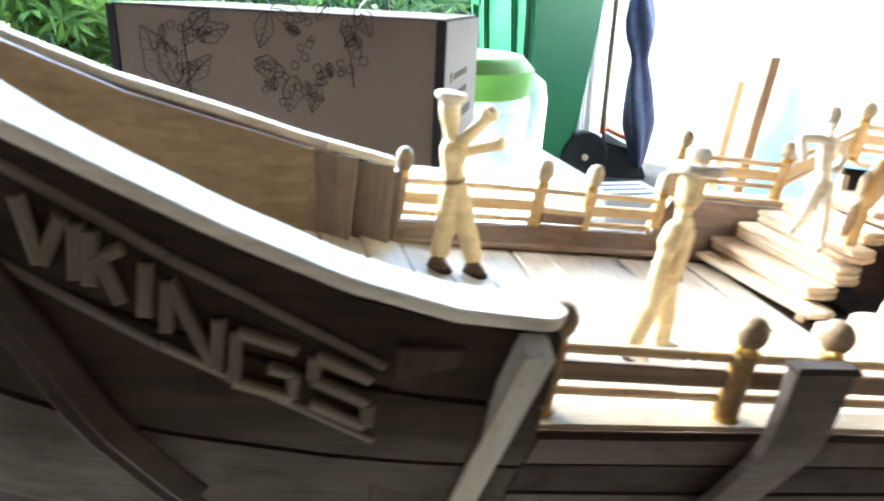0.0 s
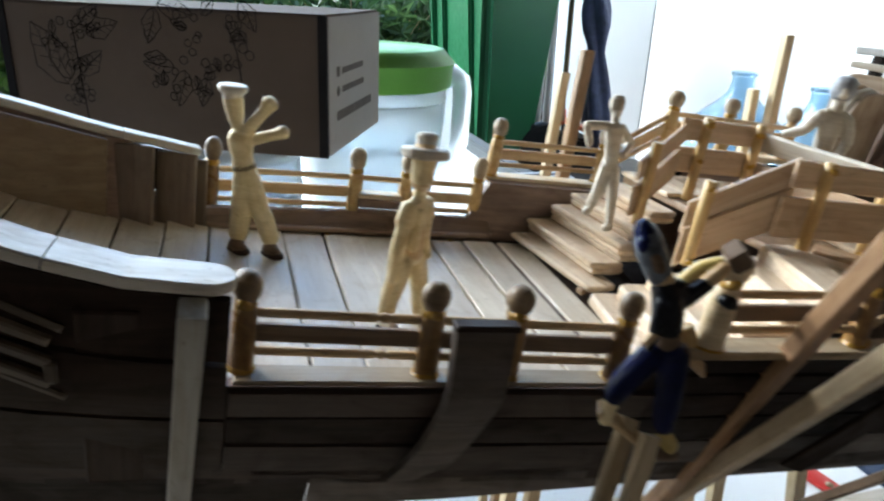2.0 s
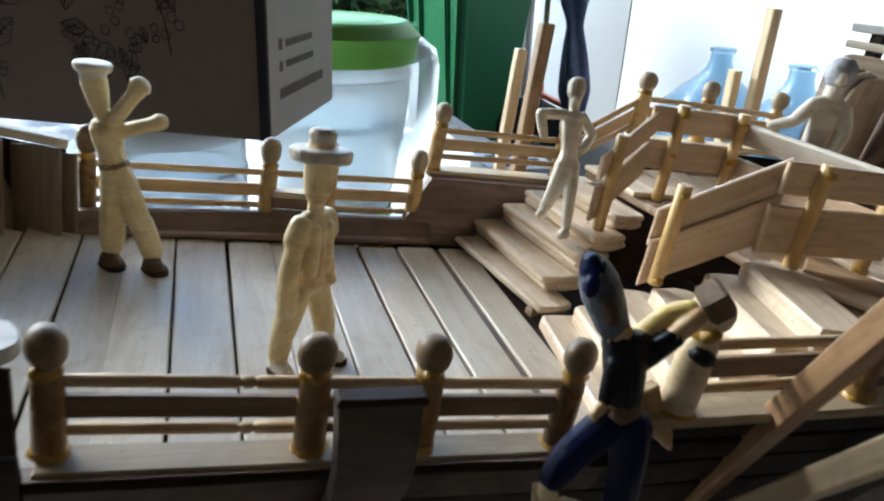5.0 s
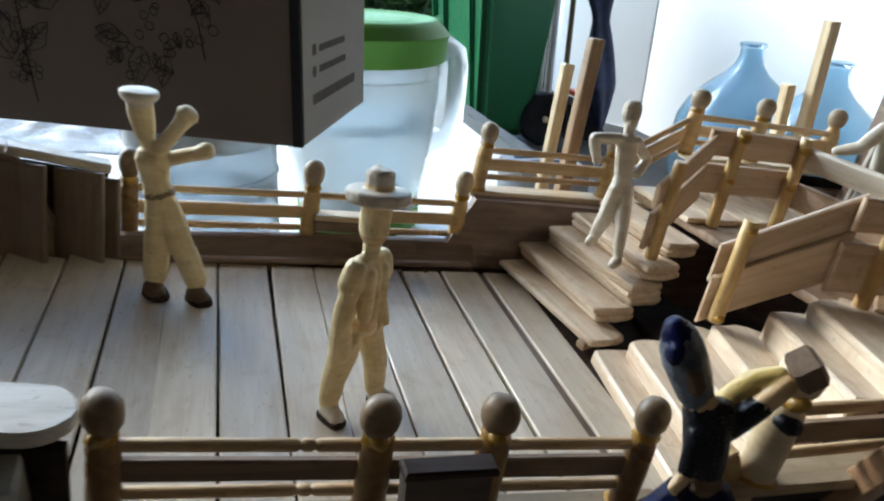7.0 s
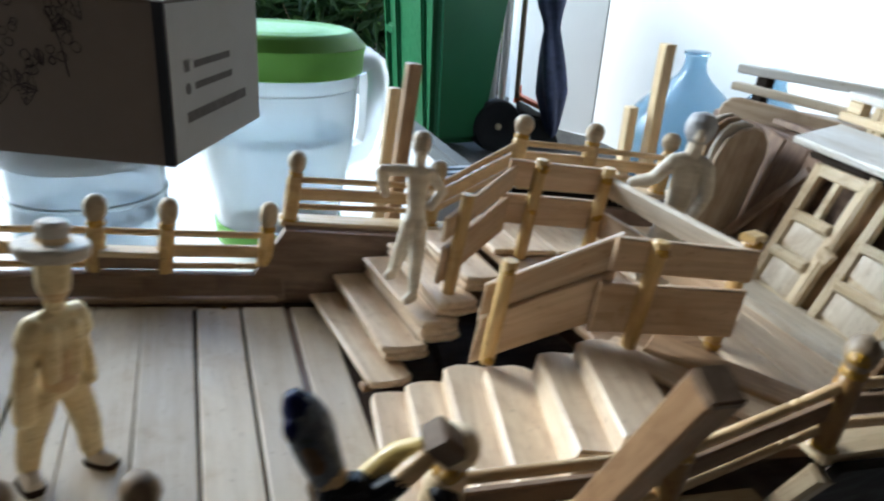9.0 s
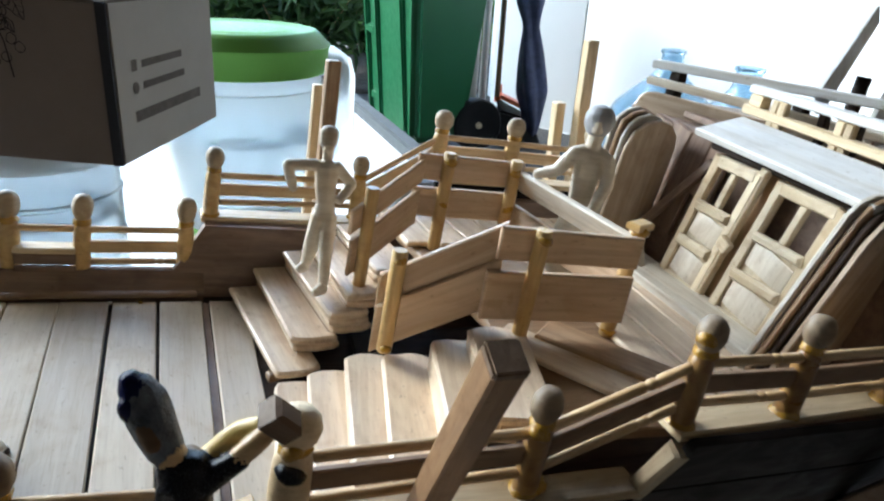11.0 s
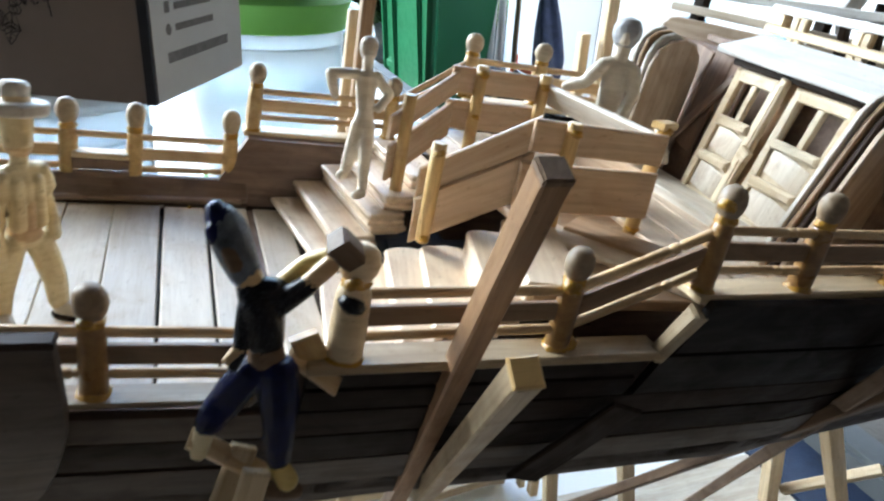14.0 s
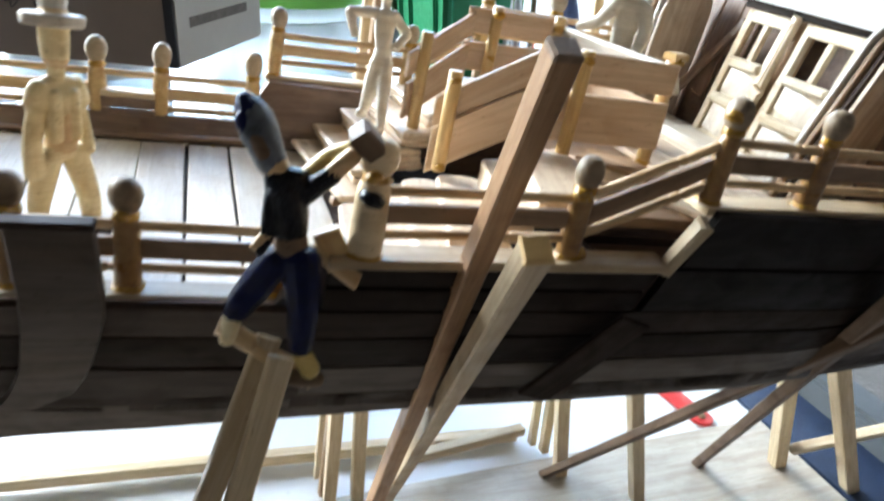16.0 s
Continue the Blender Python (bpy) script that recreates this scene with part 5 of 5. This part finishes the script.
for x in (-0.0025, -bw + 0.002):
    bm = bmesh.new()
    bmesh.ops.create_cube(bm, size=1)
    bmesh.ops.scale(bm, vec=(0.005, 0.0016, bh * 0.985), verts=bm.verts)
    part("folded_edge", bm, CARDEDGE, box, "dark folded edge", Matrix.Translation((x, -0.0006, bh / 2)))


def ribbon(bm, pts, w):
    """A drawn line on the face: points along it and up (mm), w wide."""
    n = len(pts)
    edge = []
    for k, (x, z) in enumerate(pts):
        a, b = pts[max(k - 1, 0)], pts[min(k + 1, n - 1)]
        d = Vector((b[0] - a[0], b[1] - a[1])).normalized()
        q = w * random.uniform(0.3, 0.62)
        edge.append((bm.verts.new(((x - d.y * q) * MM, 0, (z + d.x * q) * MM)), bm.verts.new(((x + d.y * q) * MM, 0, (z - d.x * q) * MM))))
    for (a, b), (c, d) in zip(edge, edge[1:]):
        bm.faces.new((a, b, d, c))


def leaf_lines(bm, tip, base):
    t, b = Vector(tip), Vector(base)
    d = t - b
    nrm = Vector((-d.y, d.x)) * 0.27
    for sgn in (-1, 1):
        ribbon(bm, [tuple(b + d * q + nrm * sgn * math.sin(math.pi * q ** 0.8) * (1 + 0.12 * math.sin(q * 17))) for q in [k / 9 for k in range(10)]], 0.48)
    ribbon(bm, [tuple(b + d * k / 5 + nrm * 0.12 * math.sin(k)) for k in range(6)], 0.45)
    for q in (0.25, 0.42, 0.6, 0.76):
        for sgn in (-1, 1):
            ribbon(bm, [tuple(b + d * q), tuple(b + d * (q + 0.12) + nrm * sgn * 0.62 * math.sin(math.pi * q))], 0.3)


def berry_lines(bm, c, r):
    ribbon(bm, [(c[0] + r * random.uniform(0.9, 1.1) * math.cos(a), c[1] + r * random.uniform(0.9, 1.1) * math.sin(a)) for a in [k * math.pi / 6 for k in range(13)]], 0.48)


def face(x, y):
    return (x - 515) / 2.85, (283 - (515 - x) * 0.1 - y) / 2.9


SPRIGS = (((205, 112, 258, 122), (207, 100, 246, 110), (262, 186, 276, 128), (302, 188, 312, 142), (400, 74, 376, 26), (217, 82, 232, 28), (296, 42, 238, 22), (332, 18, 312, 44)),
          ((132, 90, 94, 128), (166, 46, 110, 62), (12, 38, 66, 142), (44, 60, 72, 134), (134, 18, 100, 46)))
BERRIES = (((285, 85), (300, 80), (292, 100), (275, 112), (355, 62), (369, 80), (377, 98), (388, 110), (366, 122), (312, 118), (324, 126)),
           ((75, 148), (86, 156), (97, 149), (107, 158), (80, 166), (104, 167), (85, 46), (96, 40), (106, 30), (88, 66), (99, 62)))
STEMS = (((352, 60), (366, 100), (372, 150)), ((96, 208), (92, 160), (90, 110), (86, 40)))
rnd = random.Random(5)
CLUSTERS = (((240, 150), (285, 62), (330, 110), (372, 70), (300, 160)), ((50, 60), (92, 100), (110, 50), (78, 150)))
for leaves, berries, stem, spots in zip(SPRIGS, BERRIES, STEMS, CLUSTERS):
    bm = bmesh.new()
    for a, b, c, d in leaves:
        leaf_lines(bm, face(a, b), face(c, d))
    for cx, cy in spots:
        for k in range(2):
            q = rnd.uniform(0, 6.28)
            leaf_lines(bm, face(cx + 24 * math.cos(q), cy + 24 * math.sin(q)), face(cx, cy))
        for k in range(4):
            berry_lines(bm, face(cx + rnd.uniform(-22, 22), cy + rnd.uniform(-22, 22)), rnd.uniform(1.6, 2.4))
    for c in berries:
        berry_lines(bm, face(*c), random.uniform(1.9, 2.6))
    ribbon(bm, [face(*p) for p in stem], 0.8)
    part("plant_drawing", bm, INK, box, "black line drawing of a berry plant", Matrix.Translation((0, -0.0003, 0)), 0)
# marks and unreadable lines of print on the short side
def print_bar(y0, y1, z, h, name="print_bar"):
    bm = slab_bm([(y0, -h / 2), (y1, -h / 2), (y1, h / 2), (y0, h / 2)], 0.3, 0.05)
    return part(name, bm, GREYINK, box, "", Matrix.Translation((0.0005, 0, z * MM)) @ Euler((radians(90), 0, radians(90))).to_matrix().to_4x4(), 0)


GREYINK = plain("grey_print", (0.10, 0.088, 0.078), 0.9, 0, 0.2, 200, 0.0, spec=0.08)
for y0, y1, z, h in ((27, 74, 47.4, 3.6), (27, 76, 36.6, 3.6), (16, 96, 22.0, 5.4)):
    print_bar(y0, y1, z, h)
part("print_square", slab_bm([(16, -2.8), (21.6, -2.8), (21.6, 2.8), (16, 2.8)], 0.3, 0.05), GREYINK, box, "small square mark", Matrix.Translation((0.0005, 0, 0.0475)) @ Euler((radians(90), 0, radians(90))).to_matrix().to_4x4(), 0)
part("print_dot", lathe_bm([(0, -0.15), (2.9, -0.15), (2.9, 0.15), (0, 0.15)], 20), GREYINK, box, "small round mark", Matrix.Translation((0.0005, 0.0189, 0.0363)) @ Matrix.Rotation(radians(90), 4, "Y"), 0)
canister = thing("canister", "tall clear plastic jar part full of water under the cardboard box", "canister", Matrix.Translation((-0.037, 0.310, TABLE_Z)))
part("body", lathe_bm([(38, 0), (42, 2), (43, 20), (43.6, 21), (43, 22), (43.6, 96), (44.4, 97), (43.6, 98), (43.8, 124), (44.8, 125), (44.8, 126.5), (43.8, 127.5), (43.9, 148), (42.4, 148), (42.2, 98), (41.6, 20), (38, 3.5), (0, 3.5)], 48), TUBM, canister)
part("water", lathe_bm([(0, 4.2), (37.6, 4.2), (41, 20), (41.6, 112), (0, 112)], 40), WATER, canister, "clear water")
part("lid", lathe_bm([(45, 146), (45.6, 148), (45.2, 158), (43, 159.6), (0, 159.6), (0, 156), (43, 150.4)], 48), PLASTIC, canister)

# ---- pitcher ----
pitcher = thing("pitcher", "translucent plastic water pitcher with a green lid, part full", "pitcher", Matrix.Translation((0.098, 0.530, TABLE_Z)))
part("body", lathe_bm([(0, 4), (54, 4), (57, 6), (61, 40), (71, 92), (74.5, 130), (75, 150), (76, 151), (76, 153), (75.4, 154), (76, 176), (74, 176), (73.4, 150), (72.6, 128), (69.4, 92), (59.5, 40), (55.4, 7.5), (0, 7.5)], 56), PLASTIC, pitcher)
part("base", lathe_bm([(0, 0.5), (55, 0.5), (59, 3), (61, 22), (59.6, 22.2), (57.4, 4), (0, 3.8)], 48), LID, pitcher, "green base ring")
part("water", lathe_bm([(0, 8), (54.6, 8), (58.8, 40), (68.8, 92), (70, 104), (0, 104)], 48), WATER, pitcher, "clear water")
part("lid", lathe_bm([(76.5, 163), (79.5, 164), (81.4, 184), (82.8, 185.4), (83, 187.4), (80.5, 189.6), (75, 195.4), (71, 199.2), (67, 200.2), (63, 198.8), (50, 197.8), (47, 199.0), (43, 199.4), (0, 199.4), (0, 194), (72, 192), (77, 186)], 56), LID, pitcher, "bright green plastic lid")
bm = bmesh.new()
pts = [Vector((0.074, 0, 0.166)), Vector((0.092, 0, 0.170)), Vector((0.100, 0, 0.164)), Vector((0.103, 0, 0.152)), Vector((0.102, 0, 0.100)), Vector((0.094, 0, 0.080)), Vector((0.066, 0, 0.072))]
rows = []
for k, p in enumerate(pts):
    d = (pts[min(k + 1, 6)] - pts[max(k - 1, 0)]).normalized()
    s = Vector((0, 1, 0))
    u = d.cross(s)
    rows.append([bm.verts.new(p + s * 0.011 * a + u * 0.012 * b) for a, b in ((-1, -0.7), (-1, 0.7), (-0.8, 1), (0.8, 1), (1, 0.7), (1, -0.7), (0.8, -1), (-0.8, -1))])
for r0, r1 in zip(rows, rows[1:]):
    for k in range(8):
        bm.faces.new((r0[k], r0[(k + 1) % 8], r1[(k + 1) % 8], r1[k]))
bm.faces.new(rows[0])
bm.faces.new(rows[-1])
part("handle", bm, PLASTIC, pitcher, "", Matrix.Rotation(radians(14), 4, "Z"))

# ---- room: floor, white wall, and unseen walls and roof added to shape light ----
tagged(block("ground", (-60, -60, FLOOR_Z - 0.1), (60, 60, FLOOR_Z), FLOORM, "grey concrete floor running out to the garden", "floor", "structure", 0), "")
block("wall_east", (1.66, 0.7, FLOOR_Z), (1.86, 3.4, 2.0), WALLP, "white painted wall", "wall", "structure", 0)
turn = part("wall_north", slab_bm([(1656, 2480), (1656, 3000), (1500, 3000), (1450, 2900)], 2700, 6), WALLP, None, "", Matrix.Translation((0, 0, FLOOR_Z + 1.35)), 0)
tagged(turn, "slanting end of the white painted wall by the bin", "wall", "", "structure")
# out of view: dark walls and ceilings added to block and dim daylight
block("wall_inner_east", (1.66, -1.4, FLOOR_Z), (1.86, 0.7, 2.0), DIMWALL, "unseen dark wall added to hold back light", "wall", "structure", 0)
block("wall_south", (-2.6, -1.4, FLOOR_Z), (1.66, -1.2, 2.0), DIMWALL, "unseen dark wall added to hold back light", "wall", "structure", 0)
block("wall_west", (-2.8, -1.4, FLOOR_Z), (-2.6, 1.6, 2.0), DIMWALL, "unseen dark wall added to hold back light", "wall", "structure", 0)
block("ceiling", (-2.8, -1.4, 2.0), (0.20, 2.4, 2.1), DIMWALL, "unseen dark ceiling added to block light from above", "ceiling", "structure", 0)
block("ceiling", (0.203, -1.4, 2.0), (1.86, 1.9, 2.1), DIMWALL, "unseen dark ceiling added beside the white wall to block light", "ceiling", "structure", 0)

# ---- green wheeled bin ----
wheelie = thing("wheeled_bin", "dark green plastic wheeled rubbish bin", "bin", Matrix.Translation((0.950, 2.525, FLOOR_Z)) @ Matrix.Rotation(radians(4), 4, "Z"))
bm = bmesh.new()
lo = [bm.verts.new((x * 0.11, y * 0.24, 0.03)) for x, y in ((-1, -1), (1, -1), (1, 1), (-1, 1))]
hi = [bm.verts.new((x * 0.17, y * 0.33, 0.93)) for x, y in ((-1, -1), (1, -1), (1, 1), (-1, 1))]
bm.faces.new(lo)
bm.faces.new(hi)
for k in range(4):
    bm.faces.new((lo[k], lo[(k + 1) % 4], hi[(k + 1) % 4], hi[k]))
bmesh.ops.bevel(bm, geom=bm.edges, offset=0.03, segments=3, affect="EDGES")
part("body", bm, GREEN, wheelie)
bm = bmesh.new()
bmesh.ops.create_cube(bm, size=1)
bmesh.ops.scale(bm, vec=(0.39, 0.72, 0.05), verts=bm.verts)
bmesh.ops.bevel(bm, geom=bm.edges, offset=0.02, segments=2, affect="EDGES")
part("lid", bm, GREEN, wheelie, "", Matrix.Translation((0, 0, 0.95)))
LEFT = Matrix.Translation((-0.11, 0, 0.03)) @ Matrix.Rotation(radians(-4.5), 4, "Y")
for yy, zz, wy, wz in ((0.215, 0.45, 0.035, 0.88), (0.10, 0.45, 0.05, 0.88), (0.17, 0.38, 0.11, 0.04), (0.17, 0.62, 0.11, 0.04), (0.17, 0.12, 0.11, 0.04), (-0.17, 0.45, 0.07, 0.88)):
    bm = bmesh.new()
    bmesh.ops.create_cube(bm, size=1)
    bmesh.ops.scale(bm, vec=(0.034, wy * (0.8 + 0.2 * zz), wz), verts=bm.verts)
    bmesh.ops.bevel(bm, geom=bm.edges, offset=0.008, segments=2, affect="EDGES")
    part("rib", bm, GREEN, wheelie, "", LEFT @ Matrix.Translation((0.006, yy * (0.78 + 0.4 * zz), zz)))
wheel_m = Matrix.Translation((0.155, -0.235, 0.10)) @ Matrix.Rotation(radians(90), 4, "X")
w1 = part("wheel", lathe_bm([(0, -22), (60, -22), (70, -26), (95, -26), (100, -20), (100, 20), (95, 26), (70, 26), (60, 22), (0, 22)], 40), BLACKP, wheelie, "black wheel", wheel_m)
part("hub", lathe_bm([(0, 20), (12, 20), (12, 30), (0, 32)], 16), PALE, w1, "pale hub cap")

# ---- broom, poles, umbrella by the wall ----
POLEP = plain("grey_white_pole_paint", (0.48, 0.47, 0.46), 0.5, 0, 0.15, 10)
def leaning(name, a, b, r, mat, label, cat):
    m, L = along(Vector(a) / MM, Vector(b) / MM)
    return tagged(part(name, rod_bm(L / MM, r / MM, 12), mat, None, "", m), label, cat)


leaning("broom_pole", (1.262, 2.43, FLOOR_Z + 0.18), (1.272, 2.48, 0.45), 0.011, BEAM, "brown wooden pole of the dustpan", "pole")
leaning("white_pole", (1.185, 2.52, FLOOR_Z), (1.225, 2.60, 0.45), 0.022, POLEP, "white pole leaning by the wall", "pole")
leaning("white_pole", (1.255, 2.56, FLOOR_Z), (1.262, 2.60, 0.45), 0.016, POLEP, "white pole leaning by the wall", "pole")
dustpan = thing("dustpan", "orange and black dustpan beside the bin", "dustpan", Matrix.Translation((1.35, 2.385, FLOOR_Z)) @ Matrix.Rotation(radians(-18), 4, "Z"))
bm = bmesh.new()
v = [bm.verts.new(p) for p in ((-0.09, -0.06, 0), (0.09, -0.06, 0), (0.09, 0.07, 0), (-0.09, 0.07, 0), (-0.09, -0.02, 0.13), (0.05, -0.02, 0.10), (0.05, 0.07, 0.10), (-0.09, 0.07, 0.17))]
for f in ((0, 1, 2, 3), (4, 5, 6, 7), (0, 1, 5, 4), (1, 2, 6, 5), (2, 3, 7, 6), (3, 0, 4, 7)):
    bm.faces.new([v[k] for k in f])
bmesh.ops.bevel(bm, geom=bm.edges, offset=0.008, segments=2, affect="EDGES")
part("pan", bm, BLACKP, dustpan)
bm = bmesh.new()
bmesh.ops.create_cube(bm, size=1)
bmesh.ops.scale(bm, vec=(0.17, 0.10, 0.016), verts=bm.verts)
bmesh.ops.bevel(bm, geom=bm.edges, offset=0.005, segments=2, affect="EDGES")
part("flap", bm, ORANGE, dustpan, "orange plastic flap", Matrix.Translation((-0.01, 0.02, 0.155)) @ Euler((0, radians(22), 0)).to_matrix().to_4x4())
part("socket", lathe_bm([(0, 0), (16, 0), (13, 70), (0, 70)], 14), ORANGE, dustpan, "orange handle socket", Matrix.Translation((-0.085, 0.08, 0.15)))
umbrella = thing("umbrella", "folded navy umbrella leaning against the white wall", "umbrella")
m, L = along(Vector((1.392, 2.34, FLOOR_Z + 0.035)) / MM, Vector((1.30, 2.36, 0.20)) / MM)
bm = bmesh.new()
rows = []
n = 26
for k in range(n + 1):
    q = k / n
    rad = pw([(0, 0.008), (0.05, 0.018), (0.24, 0.038), (0.44, 0.030), (0.55, 0.021), (0.58, 0.026), (0.66, 0.038), (0.74, 0.037), (0.86, 0.022), (1, 0.014)], q)
    rows.append([bm.verts.new(((q - 0.5) * L, 1.45 * rad * (1 + 0.2 * math.cos(4 * a + q * 7)) * math.cos(a), 1.45 * rad * (1 + 0.2 * math.cos(4 * a + q * 7)) * math.sin(a))) for a in [2 * math.pi * j / 30 for j in range(30)]])
for r0, r1 in zip(rows, rows[1:]):
    for k in range(30):
        bm.faces.new((r0[k], r0[(k + 1) % 30], r1[(k + 1) % 30], r1[k]))
bm.faces.new(rows[0])
bm.faces.new(rows[-1])
part("cloth", bm, CLOTH, umbrella, "", m)
part("tip", rod_bm(60, 5, 10), WALLP, umbrella, "white tip", m @ Matrix.Translation((-L / 2 - 0.012, 0, 0)))
part("handle", rod_bm(90, 11, 12), BLACKP, umbrella, "", m @ Matrix.Translation((L / 2 + 0.04, 0, 0)))

# ---- blue glass demijohns ----
for cx, cy, lab in ((1.465, 1.645, "large blue glass demijohn standing by the wall"), (1.44, 1.30, "second blue glass demijohn standing by the wall")):
    j = part("demijohn", lathe_bm([(0, 20), (120, 4), (150, 6), (172, 40), (184, 110), (186, 190), (178, 250), (150, 305), (105, 350), (62, 385), (40, 412), (33, 436), (33, 458), (38, 461), (38, 472), (30, 472), (29, 440), (36, 414), (58, 388), (100, 346), (146, 300), (173, 249), (181, 190), (179, 110), (167, 42), (146, 12), (0, 26)], 56), BLUEGLASS, None, "", Matrix.Translation((cx, cy, FLOOR_Z)))
    tagged(j, lab, "demijohn", "glass demijohns")

# ---- garden outside ----
LAWN = plain("lawn", (0.13, 0.19, 0.04), 0.8, 0, 0.5, 1.2, 0.5, 0.02)
block("lawn", (-30, 4.6, FLOOR_Z - 0.05), (30, 40, FLOOR_Z + 0.006), LAWN, "bright lawn behind the porch", "lawn", "structure", 0)
SOIL = plain("dark_soil", (0.05, 0.038, 0.026), 0.9, 0, 0.5, 6, 0.8, 0.02)
block("flower_bed", (-9, 3.45, FLOOR_Z - 0.05), (9, 9.5, FLOOR_Z + 0.03), SOIL, "dark soil bed along the porch", "soil", "structure", 0.02)


def leaf_material(name, a, b):
    m, t, p = nodes_of(name)
    isl = t.nodes.new("ShaderNodeNewGeometry")
    col = ramp(t, [(0.0, a), (1.0, b)])
    t.links.new(isl.outputs["Random Per Island"], col.inputs[0])
    t.links.new(col.outputs[0], p.inputs["Base Color"])
    p.inputs["Roughness"].default_value = 0.5
    tr = t.nodes.new("ShaderNodeBsdfTranslucent")
    t.links.new(col.outputs[0], tr.inputs["Color"])
    mx = t.nodes.new("ShaderNodeMixShader")
    mx.inputs[0].default_value = 0.4
    out = t.nodes["Material Output"]
    t.links.new(p.outputs[0], mx.inputs[1])
    t.links.new(tr.outputs[0], mx.inputs[2])
    t.links.new(mx.outputs[0], out.inputs["Surface"])
    return m


LEAFM = leaf_material("shrub_leaf", (0.06, 0.13, 0.024), (0.25, 0.36, 0.06))
DARKLEAF = leaf_material("hedge_leaf", (0.025, 0.055, 0.014), (0.075, 0.135, 0.036))


def shrub(x, y, h, w, count, mat, label, big=1.0):
    ob = thing("shrub", label, "shrub", Matrix.Translation((x, y, FLOOR_Z)), "shrubs behind the porch")
    bm = bmesh.new()
    tips = []
    for k in range(16):
        a = random.uniform(0, 2 * math.pi)
        tip = Vector((math.cos(a) * w * random.uniform(0.2, 1), math.sin(a) * w * 0.6 * random.uniform(0.2, 1), h * random.uniform(0.55, 1)))
        tips.append(tip)
        tmp, L = along((0, 0, 0), tip / MM)
        st = rod_bm(L / MM, 6, 6, 0.4)
        bmesh.ops.transform(st, matrix=tmp, verts=st.verts)
        me = bpy.data.meshes.new("twig")
        st.to_mesh(me)
        st.free()
        bm.from_mesh(me)
        bpy.data.meshes.remove(me)
    part("stems", bm, BEAM, ob)
    verts, faces = [], []
    for k in range(count):
        tip = random.choice(tips)
        q = random.uniform(0.25, 1.05)
        c = tip * q + Vector((random.gauss(0, 0.07), random.gauss(0, 0.07), random.gauss(0, 0.07)))
        axis = Vector((random.gauss(0, 1), random.gauss(0, 1), random.gauss(0.6, 0.6))).normalized()
        u = axis.orthogonal().normalized()
        v = axis.cross(u)
        for j in range(random.choice((5, 6, 7))):
            a = 2 * math.pi * j / 7 + random.uniform(-0.2, 0.2)
            d = (u * math.cos(a) + v * math.sin(a) - axis * 0.25).normalized()
            s_ = axis.cross(d) * random.uniform(0.014, 0.024) * big
            L = random.uniform(0.09, 0.15) * big
            n0 = len(verts)
            verts += [c, c + d * L * 0.5 + s_ + axis * 0.008, c + d * L - axis * 0.012, c + d * L * 0.5 - s_ + axis * 0.008]
            faces += [(n0, n0 + 1, n0 + 2), (n0, n0 + 2, n0 + 3)]
    me = bpy.data.meshes.new("leaves")
    me.from_pydata([tuple(p) for p in verts], [], faces)
    me.materials.append(mat)
    lv = new("leaves", me)
    lv.parent = ob
    tagged(lv, "", "", "", "stuff")
    return ob


for x, y, h, w, n, mat, lab in ((-1.9, 3.9, 0.95, 0.6, 420, LEAFM, "bright green leafy shrub"), (-1.0, 4.1, 0.85, 0.55, 360, LEAFM, "bright green leafy shrub"), (-0.1, 4.0, 0.8, 0.5, 320, DARKLEAF, "dark green low shrub"),
                                (0.7, 3.9, 0.72, 0.5, 300, DARKLEAF, "dark green leafy shrub"), (1.5, 4.1, 0.9, 0.5, 300, DARKLEAF, "dark green low shrub"), (-2.9, 4.0, 1.1, 0.7, 420, DARKLEAF, "tall dark green shrub")):
    shrub(x, y, h, w, n, mat, lab)
for k in range(9):
    shrub(-3.6 + k * 0.85 + random.uniform(-0.2, 0.2), 5.2 + random.uniform(-0.3, 0.3), random.uniform(0.8, 1.1), 0.7, 330, (DARKLEAF, LEAFM)[k % 3 == 1], "leafy green shrub in the dark bed", 1.2)
for k in range(7):
    shrub(-9 + k * 3.0, 13 + random.uniform(-1, 1), 1.7, 1.9, 900, DARKLEAF, "tall dark hedge shrub beyond the lawn")
